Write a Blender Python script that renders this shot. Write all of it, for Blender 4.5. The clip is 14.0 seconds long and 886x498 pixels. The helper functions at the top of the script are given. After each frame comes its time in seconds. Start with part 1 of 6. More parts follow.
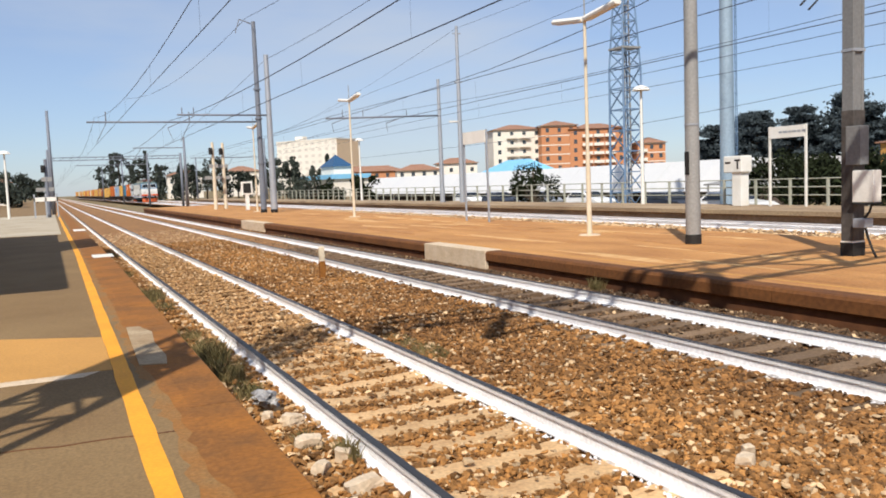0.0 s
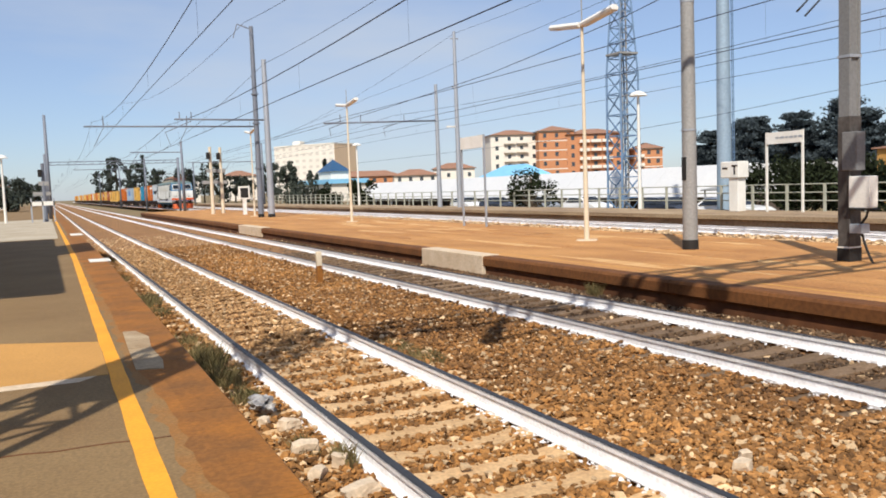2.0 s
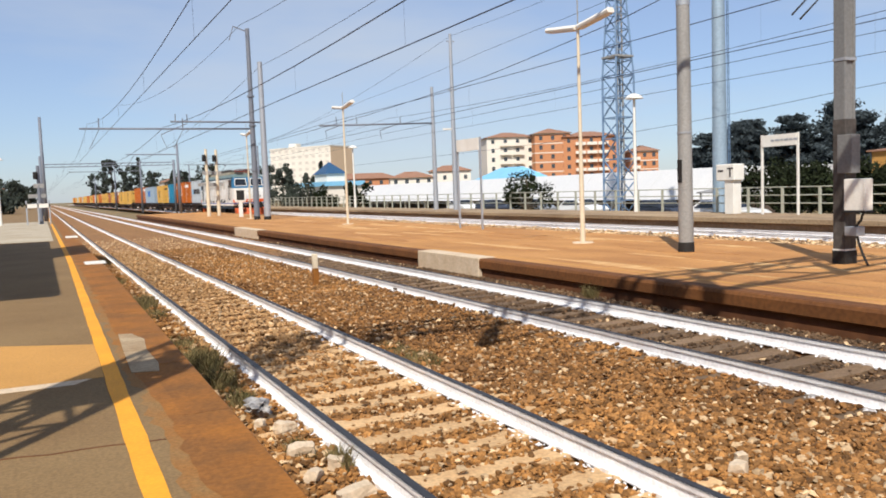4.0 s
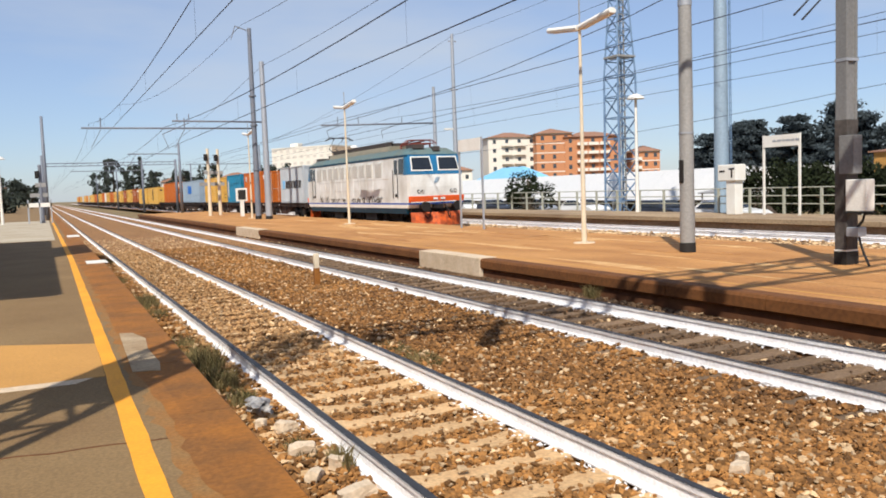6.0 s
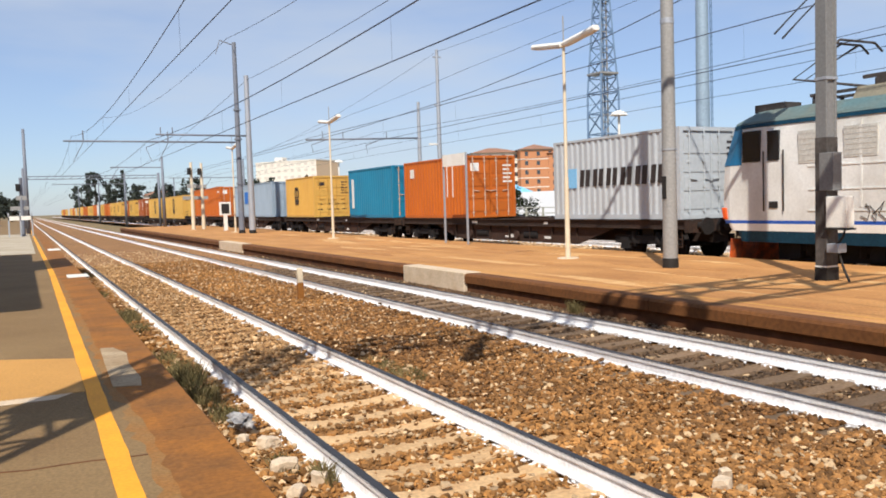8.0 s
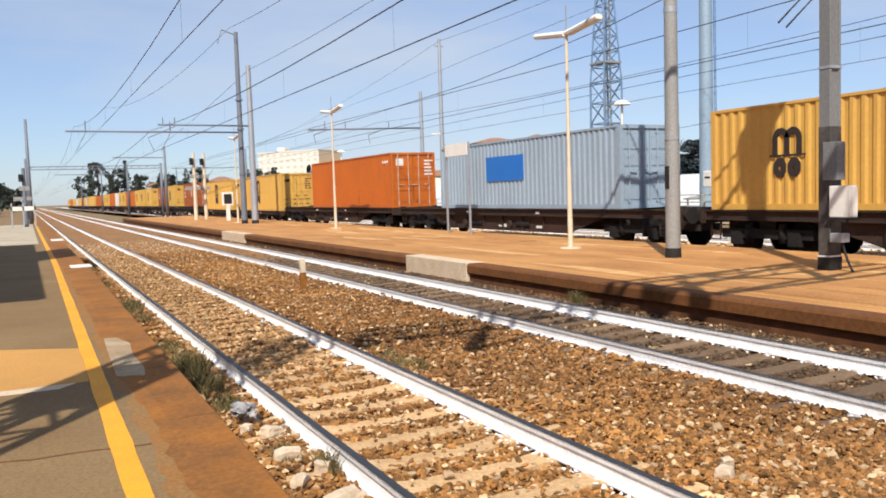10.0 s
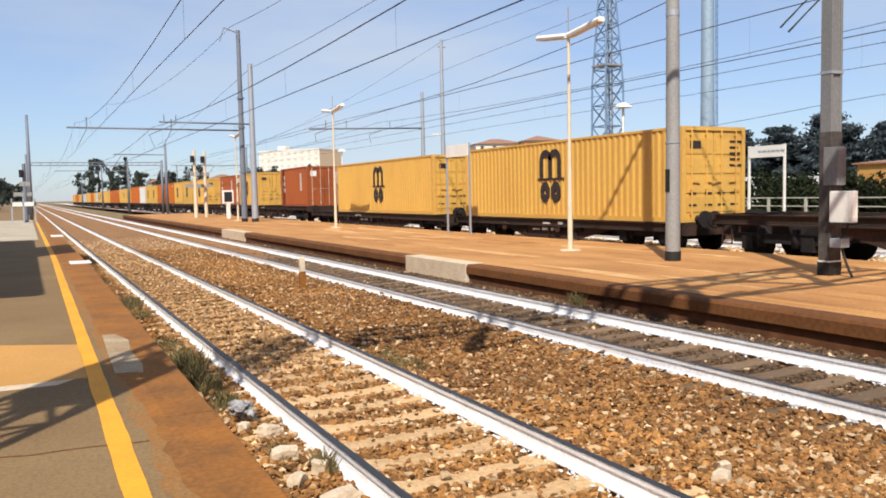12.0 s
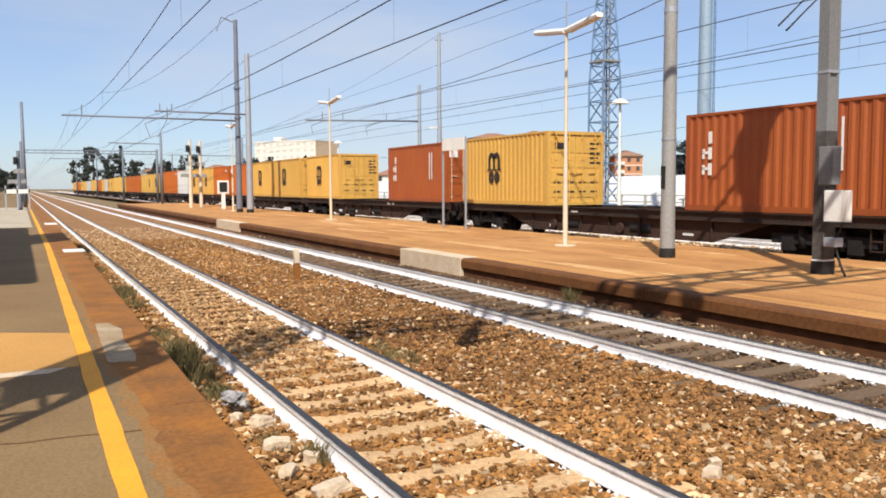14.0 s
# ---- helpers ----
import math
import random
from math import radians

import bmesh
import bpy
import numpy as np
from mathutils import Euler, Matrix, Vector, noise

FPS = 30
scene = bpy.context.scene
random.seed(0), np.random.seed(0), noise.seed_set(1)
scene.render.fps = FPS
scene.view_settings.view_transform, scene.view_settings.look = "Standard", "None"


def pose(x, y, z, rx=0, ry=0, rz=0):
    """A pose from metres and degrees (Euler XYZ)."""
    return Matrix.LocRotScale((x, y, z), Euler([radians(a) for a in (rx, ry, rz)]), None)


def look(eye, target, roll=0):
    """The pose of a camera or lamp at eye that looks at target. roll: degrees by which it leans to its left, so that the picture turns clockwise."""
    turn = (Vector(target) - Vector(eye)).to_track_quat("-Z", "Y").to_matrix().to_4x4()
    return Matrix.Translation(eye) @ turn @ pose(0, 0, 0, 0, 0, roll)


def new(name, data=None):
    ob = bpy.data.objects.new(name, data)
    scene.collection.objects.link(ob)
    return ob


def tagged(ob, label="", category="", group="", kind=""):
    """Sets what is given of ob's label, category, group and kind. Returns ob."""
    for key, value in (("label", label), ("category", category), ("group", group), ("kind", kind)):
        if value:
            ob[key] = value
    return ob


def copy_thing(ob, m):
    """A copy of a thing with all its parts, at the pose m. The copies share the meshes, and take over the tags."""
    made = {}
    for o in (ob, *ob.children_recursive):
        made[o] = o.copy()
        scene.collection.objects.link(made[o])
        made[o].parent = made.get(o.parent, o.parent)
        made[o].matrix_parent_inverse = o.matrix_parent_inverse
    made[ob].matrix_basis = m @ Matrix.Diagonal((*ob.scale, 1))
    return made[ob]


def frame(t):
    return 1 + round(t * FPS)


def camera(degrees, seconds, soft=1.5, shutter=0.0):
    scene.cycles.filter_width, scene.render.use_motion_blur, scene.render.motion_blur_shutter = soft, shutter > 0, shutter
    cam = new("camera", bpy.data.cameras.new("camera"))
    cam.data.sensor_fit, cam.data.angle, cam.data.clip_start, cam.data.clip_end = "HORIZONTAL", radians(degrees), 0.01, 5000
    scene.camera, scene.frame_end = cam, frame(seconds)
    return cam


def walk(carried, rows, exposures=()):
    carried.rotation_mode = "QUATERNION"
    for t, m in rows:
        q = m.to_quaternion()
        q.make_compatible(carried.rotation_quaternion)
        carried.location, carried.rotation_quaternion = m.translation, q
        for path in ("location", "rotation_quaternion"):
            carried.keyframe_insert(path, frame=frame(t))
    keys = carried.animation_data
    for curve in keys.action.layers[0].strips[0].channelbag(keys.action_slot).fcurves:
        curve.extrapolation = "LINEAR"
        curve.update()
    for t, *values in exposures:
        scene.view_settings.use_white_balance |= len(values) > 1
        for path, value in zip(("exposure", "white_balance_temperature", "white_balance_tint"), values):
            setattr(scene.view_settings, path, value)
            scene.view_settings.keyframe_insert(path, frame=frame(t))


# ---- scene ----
cam = camera(57.2, 14.0, soft=1.8)
PATH = [
    (0.0, pose(0, 0, 1.91, 85.19, 2.27, -25.87)),
    (0.5, pose(0, 0, 1.91, 85.09, 2.17, -25.87)),
    (1.0, pose(0, 0, 1.91, 85.41, 2.16, -25.85)),
    (1.5, pose(0, 0, 1.91, 85.79, 2.24, -26.02)),
    (2.0, pose(0, 0, 1.91, 85.53, 2.17, -26.05)),
    (2.5, pose(0, 0, 1.91, 85.68, 1.89, -25.99)),
    (3.0, pose(0, 0, 1.91, 85.66, 1.98, -26.24)),
    (5.5, pose(0, 0, 1.91, 85.74, 2.26, -26.28)),
    (6.0, pose(0, 0, 1.91, 85.69, 2.04, -26.22)),
    (6.5, pose(0, 0, 1.91, 85.88, 1.85, -26.62)),
    (7.0, pose(0, 0, 1.91, 86.27, 1.76, -26.80)),
    (7.5, pose(0, 0, 1.91, 86.60, 1.54, -27.31)),
    (8.0, pose(0, 0, 1.91, 86.70, 1.78, -27.32)),
    (8.5, pose(0, 0, 1.91, 86.37, 2.05, -27.17)),
    (11.0, pose(0, 0, 1.91, 86.04, 1.52, -27.14)),
    (11.5, pose(0, 0, 1.91, 86.07, 1.30, -27.16)),
    (12.0, pose(0, 0, 1.91, 86.04, 1.16, -27.12)),
    (12.5, pose(0, 0, 1.91, 85.94, 0.89, -26.83)),
    (13.0, pose(0, 0, 1.91, 85.58, 0.93, -26.55)),
    (13.5, pose(0, 0, 1.91, 85.54, 0.49, -26.85)),
    (14.0, pose(0, 0, 1.91, 85.58, 0.31, -27.42)),
]
walk(cam, PATH, exposures=[(0.0, 0.06, 6090, 11), (6.0, 0.06, 6090, 11), (8.2, 0.13, 6090, 11), (14.0, 0.18, 6120, 11)])

# ---- light ----
SUN_EL = 47.0
SUN_DIR = Vector((0.588 * math.cos(radians(SUN_EL)), 0.809 * math.cos(radians(SUN_EL)), -math.sin(radians(SUN_EL))))
sun = new("sun", bpy.data.lights.new("sun", "SUN"))
sun.data.energy, sun.data.angle, sun.data.color = 5.3, radians(0.53), (1.0, 0.91, 0.77)
sun.matrix_world = look((0, 0, 60), Vector((0, 0, 60)) + SUN_DIR)

world = bpy.data.worlds.new("sky")
scene.world = world
world.use_nodes = True
wn, wl = world.node_tree.nodes, world.node_tree.links
wn.clear()
w_out = wn.new("ShaderNodeOutputWorld")
w_bg = wn.new("ShaderNodeBackground")
w_sky = wn.new("ShaderNodeTexSky")
w_sky.sky_type, w_sky.sun_disc = "NISHITA", False
w_sky.sun_elevation, w_sky.sun_rotation = radians(SUN_EL), radians(216)
w_sky.air_density, w_sky.dust_density, w_sky.ozone_density = 1.0, 0.35, 3.0
w_bg.inputs["Strength"].default_value = 0.094
w_map = wn.new("ShaderNodeMapping")
w_map.inputs["Scale"].default_value = (1.2, 1.2, 5.0)
w_map.inputs["Location"].default_value = (0.9, 0.3, 0.4)
w_co = wn.new("ShaderNodeTexCoord")
w_cl = wn.new("ShaderNodeTexNoise")
w_cl.inputs["Scale"].default_value, w_cl.inputs["Detail"].default_value = 1.6, 6.0
w_rmp = wn.new("ShaderNodeValToRGB")
w_rmp.color_ramp.elements[0].position, w_rmp.color_ramp.elements[1].position = 0.44, 0.72
w_rmp.color_ramp.elements[0].color, w_rmp.color_ramp.elements[1].color = (0.33, 0.33, 0.33, 1), (0.90, 0.88, 0.86, 1)
w_mix = wn.new("ShaderNodeMixRGB")
w_mix.inputs["Color2"].default_value = (6.2, 6.6, 7.0, 1)
wl.new(w_co.outputs["Generated"], w_map.inputs["Vector"])
wl.new(w_map.outputs["Vector"], w_cl.inputs["Vector"])
wl.new(w_cl.outputs["Fac"], w_rmp.inputs["Fac"])
wl.new(w_rmp.outputs["Color"], w_mix.inputs["Fac"])
w_tint = wn.new("ShaderNodeMixRGB")
w_tint.blend_type = "MULTIPLY"
w_tint.inputs["Fac"].default_value = 1.0
w_tint.inputs["Color2"].default_value = (0.93, 1.01, 1.17, 1)
wl.new(w_sky.outputs["Color"], w_tint.inputs["Color1"])
wl.new(w_tint.outputs["Color"], w_mix.inputs["Color1"])
wl.new(w_mix.outputs["Color"], w_bg.inputs["Color"])
wl.new(w_bg.outputs["Background"], w_out.inputs["Surface"])


# ---- materials ----
def mat(name, color, rough=0.8, metal=0.0, var=0.25, scale=1.0, fine=25.0, bump=0.15, second=None, amount=0.5, spec=0.4, island=0.0, objvar=0.0, streak=None):
    """A surface with large and fine variation; second: a colour for stains, streak: stretch of the stains along z."""
    m = bpy.data.materials.new(name)
    m.use_nodes = True
    n, l = m.node_tree.nodes, m.node_tree.links
    b = n["Principled BSDF"]
    b.inputs["Roughness"].default_value, b.inputs["Metallic"].default_value = rough, metal
    b.inputs["Specular IOR Level"].default_value = spec
    co = n.new("ShaderNodeTexCoord")
    big, small = n.new("ShaderNodeTexNoise"), n.new("ShaderNodeTexNoise")
    big.inputs["Scale"].default_value, big.inputs["Detail"].default_value = scale, 5
    small.inputs["Scale"].default_value, small.inputs["Detail"].default_value = fine, 3
    if streak:
        mp = n.new("ShaderNodeMapping")
        mp.inputs["Scale"].default_value = streak
        l.new(co.outputs["Object"], mp.inputs["Vector"])
        l.new(mp.outputs["Vector"], big.inputs["Vector"])
    else:
        l.new(co.outputs["Object"], big.inputs["Vector"])
    l.new(co.outputs["Object"], small.inputs["Vector"])
    ramp = n.new("ShaderNodeValToRGB")
    ramp.color_ramp.elements[0].position, ramp.color_ramp.elements[1].position = 0.5 - 0.18, 0.5 + 0.2
    ramp.color_ramp.elements[0].color, ramp.color_ramp.elements[1].color = (0, 0, 0, 1), (1, 1, 1, 1)
    l.new(big.outputs["Fac"], ramp.inputs["Fac"])
    mix = n.new("ShaderNodeMixRGB")
    sec = second or tuple(c * (1 - var) for c in color)
    mix.inputs["Color1"].default_value, mix.inputs["Color2"].default_value = (*color, 1), (*sec, 1)
    sc = n.new("ShaderNodeMath")
    sc.operation = "MULTIPLY"
    sc.inputs[1].default_value = amount if second else 1.0
    l.new(ramp.outputs["Color"], sc.inputs[0])
    l.new(sc.outputs[0], mix.inputs["Fac"])
    hsv = n.new("ShaderNodeHueSaturation")
    l.new(mix.outputs["Color"], hsv.inputs["Color"])
    rng = n.new("ShaderNodeMapRange")
    rng.inputs["From Min"].default_value, rng.inputs["From Max"].default_value = 0.3, 0.7
    rng.inputs["To Min"].default_value, rng.inputs["To Max"].default_value = 1 - var, 1 + var
    l.new(small.outputs["Fac"], rng.inputs["Value"])
    last = rng.outputs["Result"]
    for on, kind, sock, k in ((island, "ShaderNodeNewGeometry", "Random Per Island", island), (objvar, "ShaderNodeObjectInfo", "Random", objvar)):
        if on:
            g = n.new(kind)
            r2 = n.new("ShaderNodeMapRange")
            r2.inputs["To Min"].default_value, r2.inputs["To Max"].default_value = 1 - k, 1 + k
            l.new(g.outputs[sock], r2.inputs["Value"])
            mu = n.new("ShaderNodeMath")
            mu.operation = "MULTIPLY"
            l.new(last, mu.inputs[0])
            l.new(r2.outputs["Result"], mu.inputs[1])
            last = mu.outputs[0]
    l.new(last, hsv.inputs["Value"])
    l.new(hsv.outputs["Color"], b.inputs["Base Color"])
    if bump:
        bp = n.new("ShaderNodeBump")
        bp.inputs["Strength"].default_value, bp.inputs["Distance"].default_value = bump, 0.02
        l.new(small.outputs["Fac"], bp.inputs["Height"])
        l.new(bp.outputs["Normal"], b.inputs["Normal"])
    return m


M = {}
M["ballast"] = mat("ballast_bed", (0.30, 0.155, 0.056), 0.95, var=0.55, scale=0.8, fine=22, bump=1.0, second=(0.19, 0.090, 0.031), amount=0.9)
M["stone"] = mat("ballast_stone", (0.295, 0.138, 0.036), 0.85, var=0.25, scale=0.3, fine=40, bump=0.3, second=(0.155, 0.070, 0.020), amount=0.9, island=0.55)
M["stone_pale"] = mat("pale_stone", (0.58, 0.40, 0.22), 0.85, var=0.2, scale=2, fine=40, bump=0.3, island=0.4)
M["earth"] = mat("earth", (0.24, 0.16, 0.08), 0.95, var=0.35, scale=0.05, fine=2, bump=0.3, second=(0.12, 0.12, 0.05), amount=0.7)
M["rail_side"] = mat("white_rail_paint", (0.86, 0.85, 0.85), 0.7, var=0.12, scale=3, fine=30, bump=0.1, second=(0.50, 0.44, 0.38), amount=0.25)
M["rail_head"] = mat("worn_steel", (0.05, 0.05, 0.055), 0.55, 0.3, var=0.2, scale=2, fine=20, bump=0.05)
M["sleeper"] = mat("concrete_sleeper", (0.64, 0.43, 0.22), 0.9, var=0.2, scale=3, fine=30, bump=0.3, second=(0.40, 0.22, 0.09), amount=0.6, objvar=0.12)
M["sleeper_wood"] = mat("wooden_sleeper", (0.20, 0.135, 0.080), 0.9, var=0.3, scale=3, fine=30, bump=0.3, second=(0.13, 0.075, 0.036), amount=0.8, objvar=0.3)
M["asphalt"] = mat("platform_asphalt", (0.235, 0.152, 0.066), 0.9, var=0.2, scale=0.8, fine=45, bump=0.3, second=(0.185, 0.110, 0.045), amount=0.95)
M["asphalt_far"] = mat("dusty_platform", (0.52, 0.26, 0.082), 0.9, var=0.18, scale=0.8, fine=22, bump=0.2, second=(0.30, 0.125, 0.034), amount=0.75, streak=(1.1, 0.5, 1))
# rust brown, taken darker than the platform top for its shaded side
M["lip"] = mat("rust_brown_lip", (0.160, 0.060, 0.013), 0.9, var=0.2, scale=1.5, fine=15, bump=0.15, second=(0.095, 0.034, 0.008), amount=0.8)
M["cover"] = mat("dull_concrete_cover", (0.42, 0.32, 0.20), 0.9, var=0.2, scale=4, fine=30, bump=0.2, second=(0.25, 0.16, 0.08), amount=0.8)
M["rust_strip"] = mat("rusty_coping", (0.305, 0.114, 0.015), 0.9, var=0.2, scale=2.1, fine=30, bump=0.25, second=(0.155, 0.068, 0.018), amount=0.85, objvar=0.06)
M["rust_wash"] = mat("rust_washed_asphalt", (0.245, 0.138, 0.048), 0.9, var=0.2, scale=2.6, fine=45, bump=0.3, second=(0.29, 0.115, 0.02), amount=0.9)
# rust brown with the shade below the lip mixed into the colour
M["face"] = mat("shaded_rust_face", (0.085, 0.032, 0.011), 0.95, var=0.2, scale=1.2, fine=6, bump=0.1, second=(0.15, 0.058, 0.020), amount=0.9)
M["ochre"] = mat("ochre_patch", (0.52, 0.27, 0.07), 0.9, var=0.12, scale=1.5, fine=40, bump=0.2)
M["pale"] = mat("pale_concrete", (0.62, 0.50, 0.36), 0.9, var=0.15, scale=3, fine=30, bump=0.2, second=(0.48, 0.34, 0.2), amount=0.6)
M["paving"] = mat("pale_paving", (0.46, 0.40, 0.30), 0.9, var=0.15, scale=0.5, fine=10, bump=0.1, second=(0.34, 0.27, 0.18), amount=0.8)
M["plat_far"] = mat("dirty_concrete_platform", (0.40, 0.29, 0.17), 0.9, var=0.2, scale=0.7, fine=10, bump=0.1, second=(0.20, 0.13, 0.075), amount=0.85, streak=(1, 0.5, 3))
M["yellow_line"] = mat("yellow_paint", (0.84, 0.36, 0.018), 0.75, var=0.08, scale=2, fine=40, bump=0.1, second=(0.66, 0.27, 0.02), amount=0.7)
M["white_paint"] = mat("white_paint", (0.78, 0.76, 0.70), 0.6, var=0.08, scale=2, fine=30, bump=0.05, second=(0.60, 0.55, 0.45), amount=0.4)
M["grey_steel"] = mat("weathered_grey_steel", (0.315, 0.308, 0.29), 0.6, 0.1, var=0.12, scale=1.2, fine=20, bump=0.08, second=(0.24, 0.232, 0.215), amount=0.7, streak=(3, 3, 0.4))
M["mast_grey"] = mat("dull_grey_mast_paint", (0.21, 0.21, 0.205), 0.6, 0.1, var=0.12, scale=1.2, fine=20, bump=0.08, second=(0.16, 0.158, 0.15), amount=0.7, streak=(3, 3, 0.4))
M["dark_steel"] = mat("dark_blue_grey_steel", (0.15, 0.17, 0.21), 0.6, 0.1, var=0.15, scale=1.2, fine=20, bump=0.05, second=(0.22, 0.22, 0.23), amount=0.6)
M["galv"] = mat("galvanised_steel", (0.40, 0.42, 0.45), 0.55, 0.4, var=0.1, scale=1.5, fine=15, bump=0.05)
# dark mottled colour that paints the shade on the square mast's lower part
M["shade_sheath"] = mat("mottled_mast_shade", (0.10, 0.088, 0.078), 0.75, 0.1, var=0.2, scale=2.5, fine=14, bump=0.15, second=(0.035, 0.028, 0.024), amount=0.9, streak=(2, 2, 0.6))
M["bag"] = mat("dirty_plastic", (0.56, 0.53, 0.49), 0.4, var=0.2, scale=9, fine=40, bump=0.3, second=(0.06, 0.055, 0.06), amount=1.0)
M["blue_steel"] = mat("pale_blue_painted_steel", (0.15, 0.235, 0.36), 0.6, 0.1, var=0.12, scale=1.5, fine=15, bump=0.05)
M["blue_grey"] = mat("blue_grey_steel", (0.30, 0.39, 0.47), 0.55, 0.2, var=0.1, scale=0.8, fine=10, bump=0.05)
M["black"] = mat("black_paint", (0.02, 0.018, 0.016), 0.7, var=0.2, scale=2, fine=20, bump=0.1)
M["wire"] = mat("dark_wire", (0.07, 0.085, 0.12), 0.6, 0.3, var=0.1, bump=0)
M["grass"] = mat("dry_grass", (0.085, 0.075, 0.026), 0.9, var=0.3, scale=6, fine=40, bump=0, second=(0.23, 0.155, 0.06), amount=0.75, island=0.45)
M["leaf_dark"] = mat("cedar_needles", (0.054, 0.068, 0.073), 0.85, var=0.3, scale=0.6, fine=6, bump=0, spec=0.1, island=0.45)
# leaves of the distant trees, lightened in colour to stand for haze
M["leaf_haze"] = mat("haze_lightened_leaves", (0.060, 0.070, 0.055), 0.85, var=0.3, scale=0.6, fine=6, bump=0, spec=0.1, island=0.45)
M["leaf"] = mat("leaves", (0.020, 0.026, 0.011), 0.85, var=0.3, scale=0.6, fine=6, bump=0, spec=0.1, island=0.45)
M["bark"] = mat("bark", (0.10, 0.075, 0.05), 0.95, var=0.3, scale=3, fine=15, bump=0.4)


# ---- building helpers ----
def box(bm, x0, x1, y0, y1, z0, z1, m=None):
    v = [bm.verts.new((x, y, z)) for z in (z0, z1) for x, y in ((x0, y0), (x1, y0), (x1, y1), (x0, y1))]
    if m is not None:
        for q in v:
            q.co = m @ q.co
    for f in ((3, 2, 1, 0), (4, 5, 6, 7), (0, 1, 5, 4), (1, 2, 6, 5), (2, 3, 7, 6), (3, 0, 4, 7)):
        bm.faces.new([v[i] for i in f])


def tube(bm, a, b, r0, r1=None, n=10, caps=True):
    a, b = Vector(a), Vector(b)
    r1 = r0 if r1 is None else r1
    q = (b - a).to_track_quat("Z", "Y").to_matrix()
    rings = []
    for c, r in ((a, r0), (b, r1)):
        rings.append([bm.verts.new(c + q @ Vector((r * math.cos(2 * math.pi * i / n), r * math.sin(2 * math.pi * i / n), 0))) for i in range(n)])
    for i in range(n):
        f = bm.faces.new((rings[0][i], rings[0][(i + 1) % n], rings[1][(i + 1) % n], rings[1][i]))
        f.smooth = n > 6
    if caps:
        bm.faces.new(rings[0][::-1])
        bm.faces.new(rings[1])


def sweep(bm, pts, r, n=5):
    """A tube along a line of points, in one piece."""
    rings = []
    for i, p in enumerate(pts):
        d = (Vector(pts[min(i + 1, len(pts) - 1)]) - Vector(pts[max(i - 1, 0)])).to_track_quat("Z", "Y").to_matrix()
        rings.append([bm.verts.new(Vector(p) + d @ Vector((r * math.cos(6.2832 * k / n), r * math.sin(6.2832 * k / n), 0))) for k in range(n)])
    for a, b in zip(rings, rings[1:]):
        for k in range(n):
            bm.faces.new((a[k], a[(k + 1) % n], b[(k + 1) % n], b[k]))


def extrude_y(bm, profile, y0, y1, caps=True, shift=(0, 0)):
    """A closed (x, z) profile, run along y; shift: how far x is moved at each end."""
    a = [bm.verts.new((x + shift[0], y0, z)) for x, z in profile]
    b = [bm.verts.new((x + shift[1], y1, z)) for x, z in profile]
    k = len(profile)
    for i in range(k):
        bm.faces.new((a[i], a[(i + 1) % k], b[(i + 1) % k], b[i]))
    if caps:
        bm.faces.new(a[::-1])
        bm.faces.new(b)


def bar(bm, a, b, w, h=None):
    """A square bar between two points."""
    h = w if h is None else h
    a, b = Vector(a), Vector(b)
    m = Matrix.Translation(a) @ (b - a).to_track_quat("Y", "Z").to_matrix().to_4x4()
    box(bm, -w / 2, w / 2, 0, (b - a).length, -h / 2, h / 2, m)


def finish(ob, bm, material, bevel=0.0):
    bmesh.ops.recalc_face_normals(bm, faces=bm.faces)
    for e in bm.edges:
        if len(e.link_faces) == 2 and e.calc_face_angle(0.0) > 0.7:
            e.smooth = False
    bm.to_mesh(ob.data)
    bm.free()
    ob.data.materials.append(material)
    if bevel:
        md = ob.modifiers.new("edge", "BEVEL")
        md.width, md.segments, md.limit_method = bevel, 2, "ANGLE"
    return ob


def part(name, bm, material, parent=None, label="", bevel=0.0):
    ob = finish(new(name, bpy.data.meshes.new(name)), bm, material, bevel)
    if parent:
        ob.parent = parent
    return tagged(ob, label) if label else ob


def thing(name, label, category, group="", kind=""):
    return tagged(new(name), label, category, group, kind)


def solid(name, bm, material, label, category, group="", kind="", bevel=0.0):
    return tagged(part(name, bm, material, None, "", bevel), label, category, group, kind)


def raw(name, verts, faces, material, parent=None):
    me = bpy.data.meshes.new(name)
    me.from_pydata(verts, [], faces)
    me.materials.append(material)
    ob = new(name, me)
    if parent:
        ob.parent = parent
    return ob


BM = bmesh.new
# ---- ground, tracks, platforms ----
TRACKS = (2.80, 7.15, 17.58, 22.20)
Y0, Y1 = -45.0, 620.0
PLAT1_Z, PLAT2_Z, PLAT3_Z = 0.35, 0.28, 0.34

bm = BM()
n = 60
for j in range(2):
    for i in range(2):
        bm.verts.new((-2600 + 5200 * i, -2600 + 5200 * j, -0.75))
bm.verts.ensure_lookup_table()
bm.faces.new((bm.verts[0], bm.verts[1], bm.verts[3], bm.verts[2]))
solid("ground", bm, M["earth"], "dry brown earth reaching to the horizon", "ground", kind="structure")


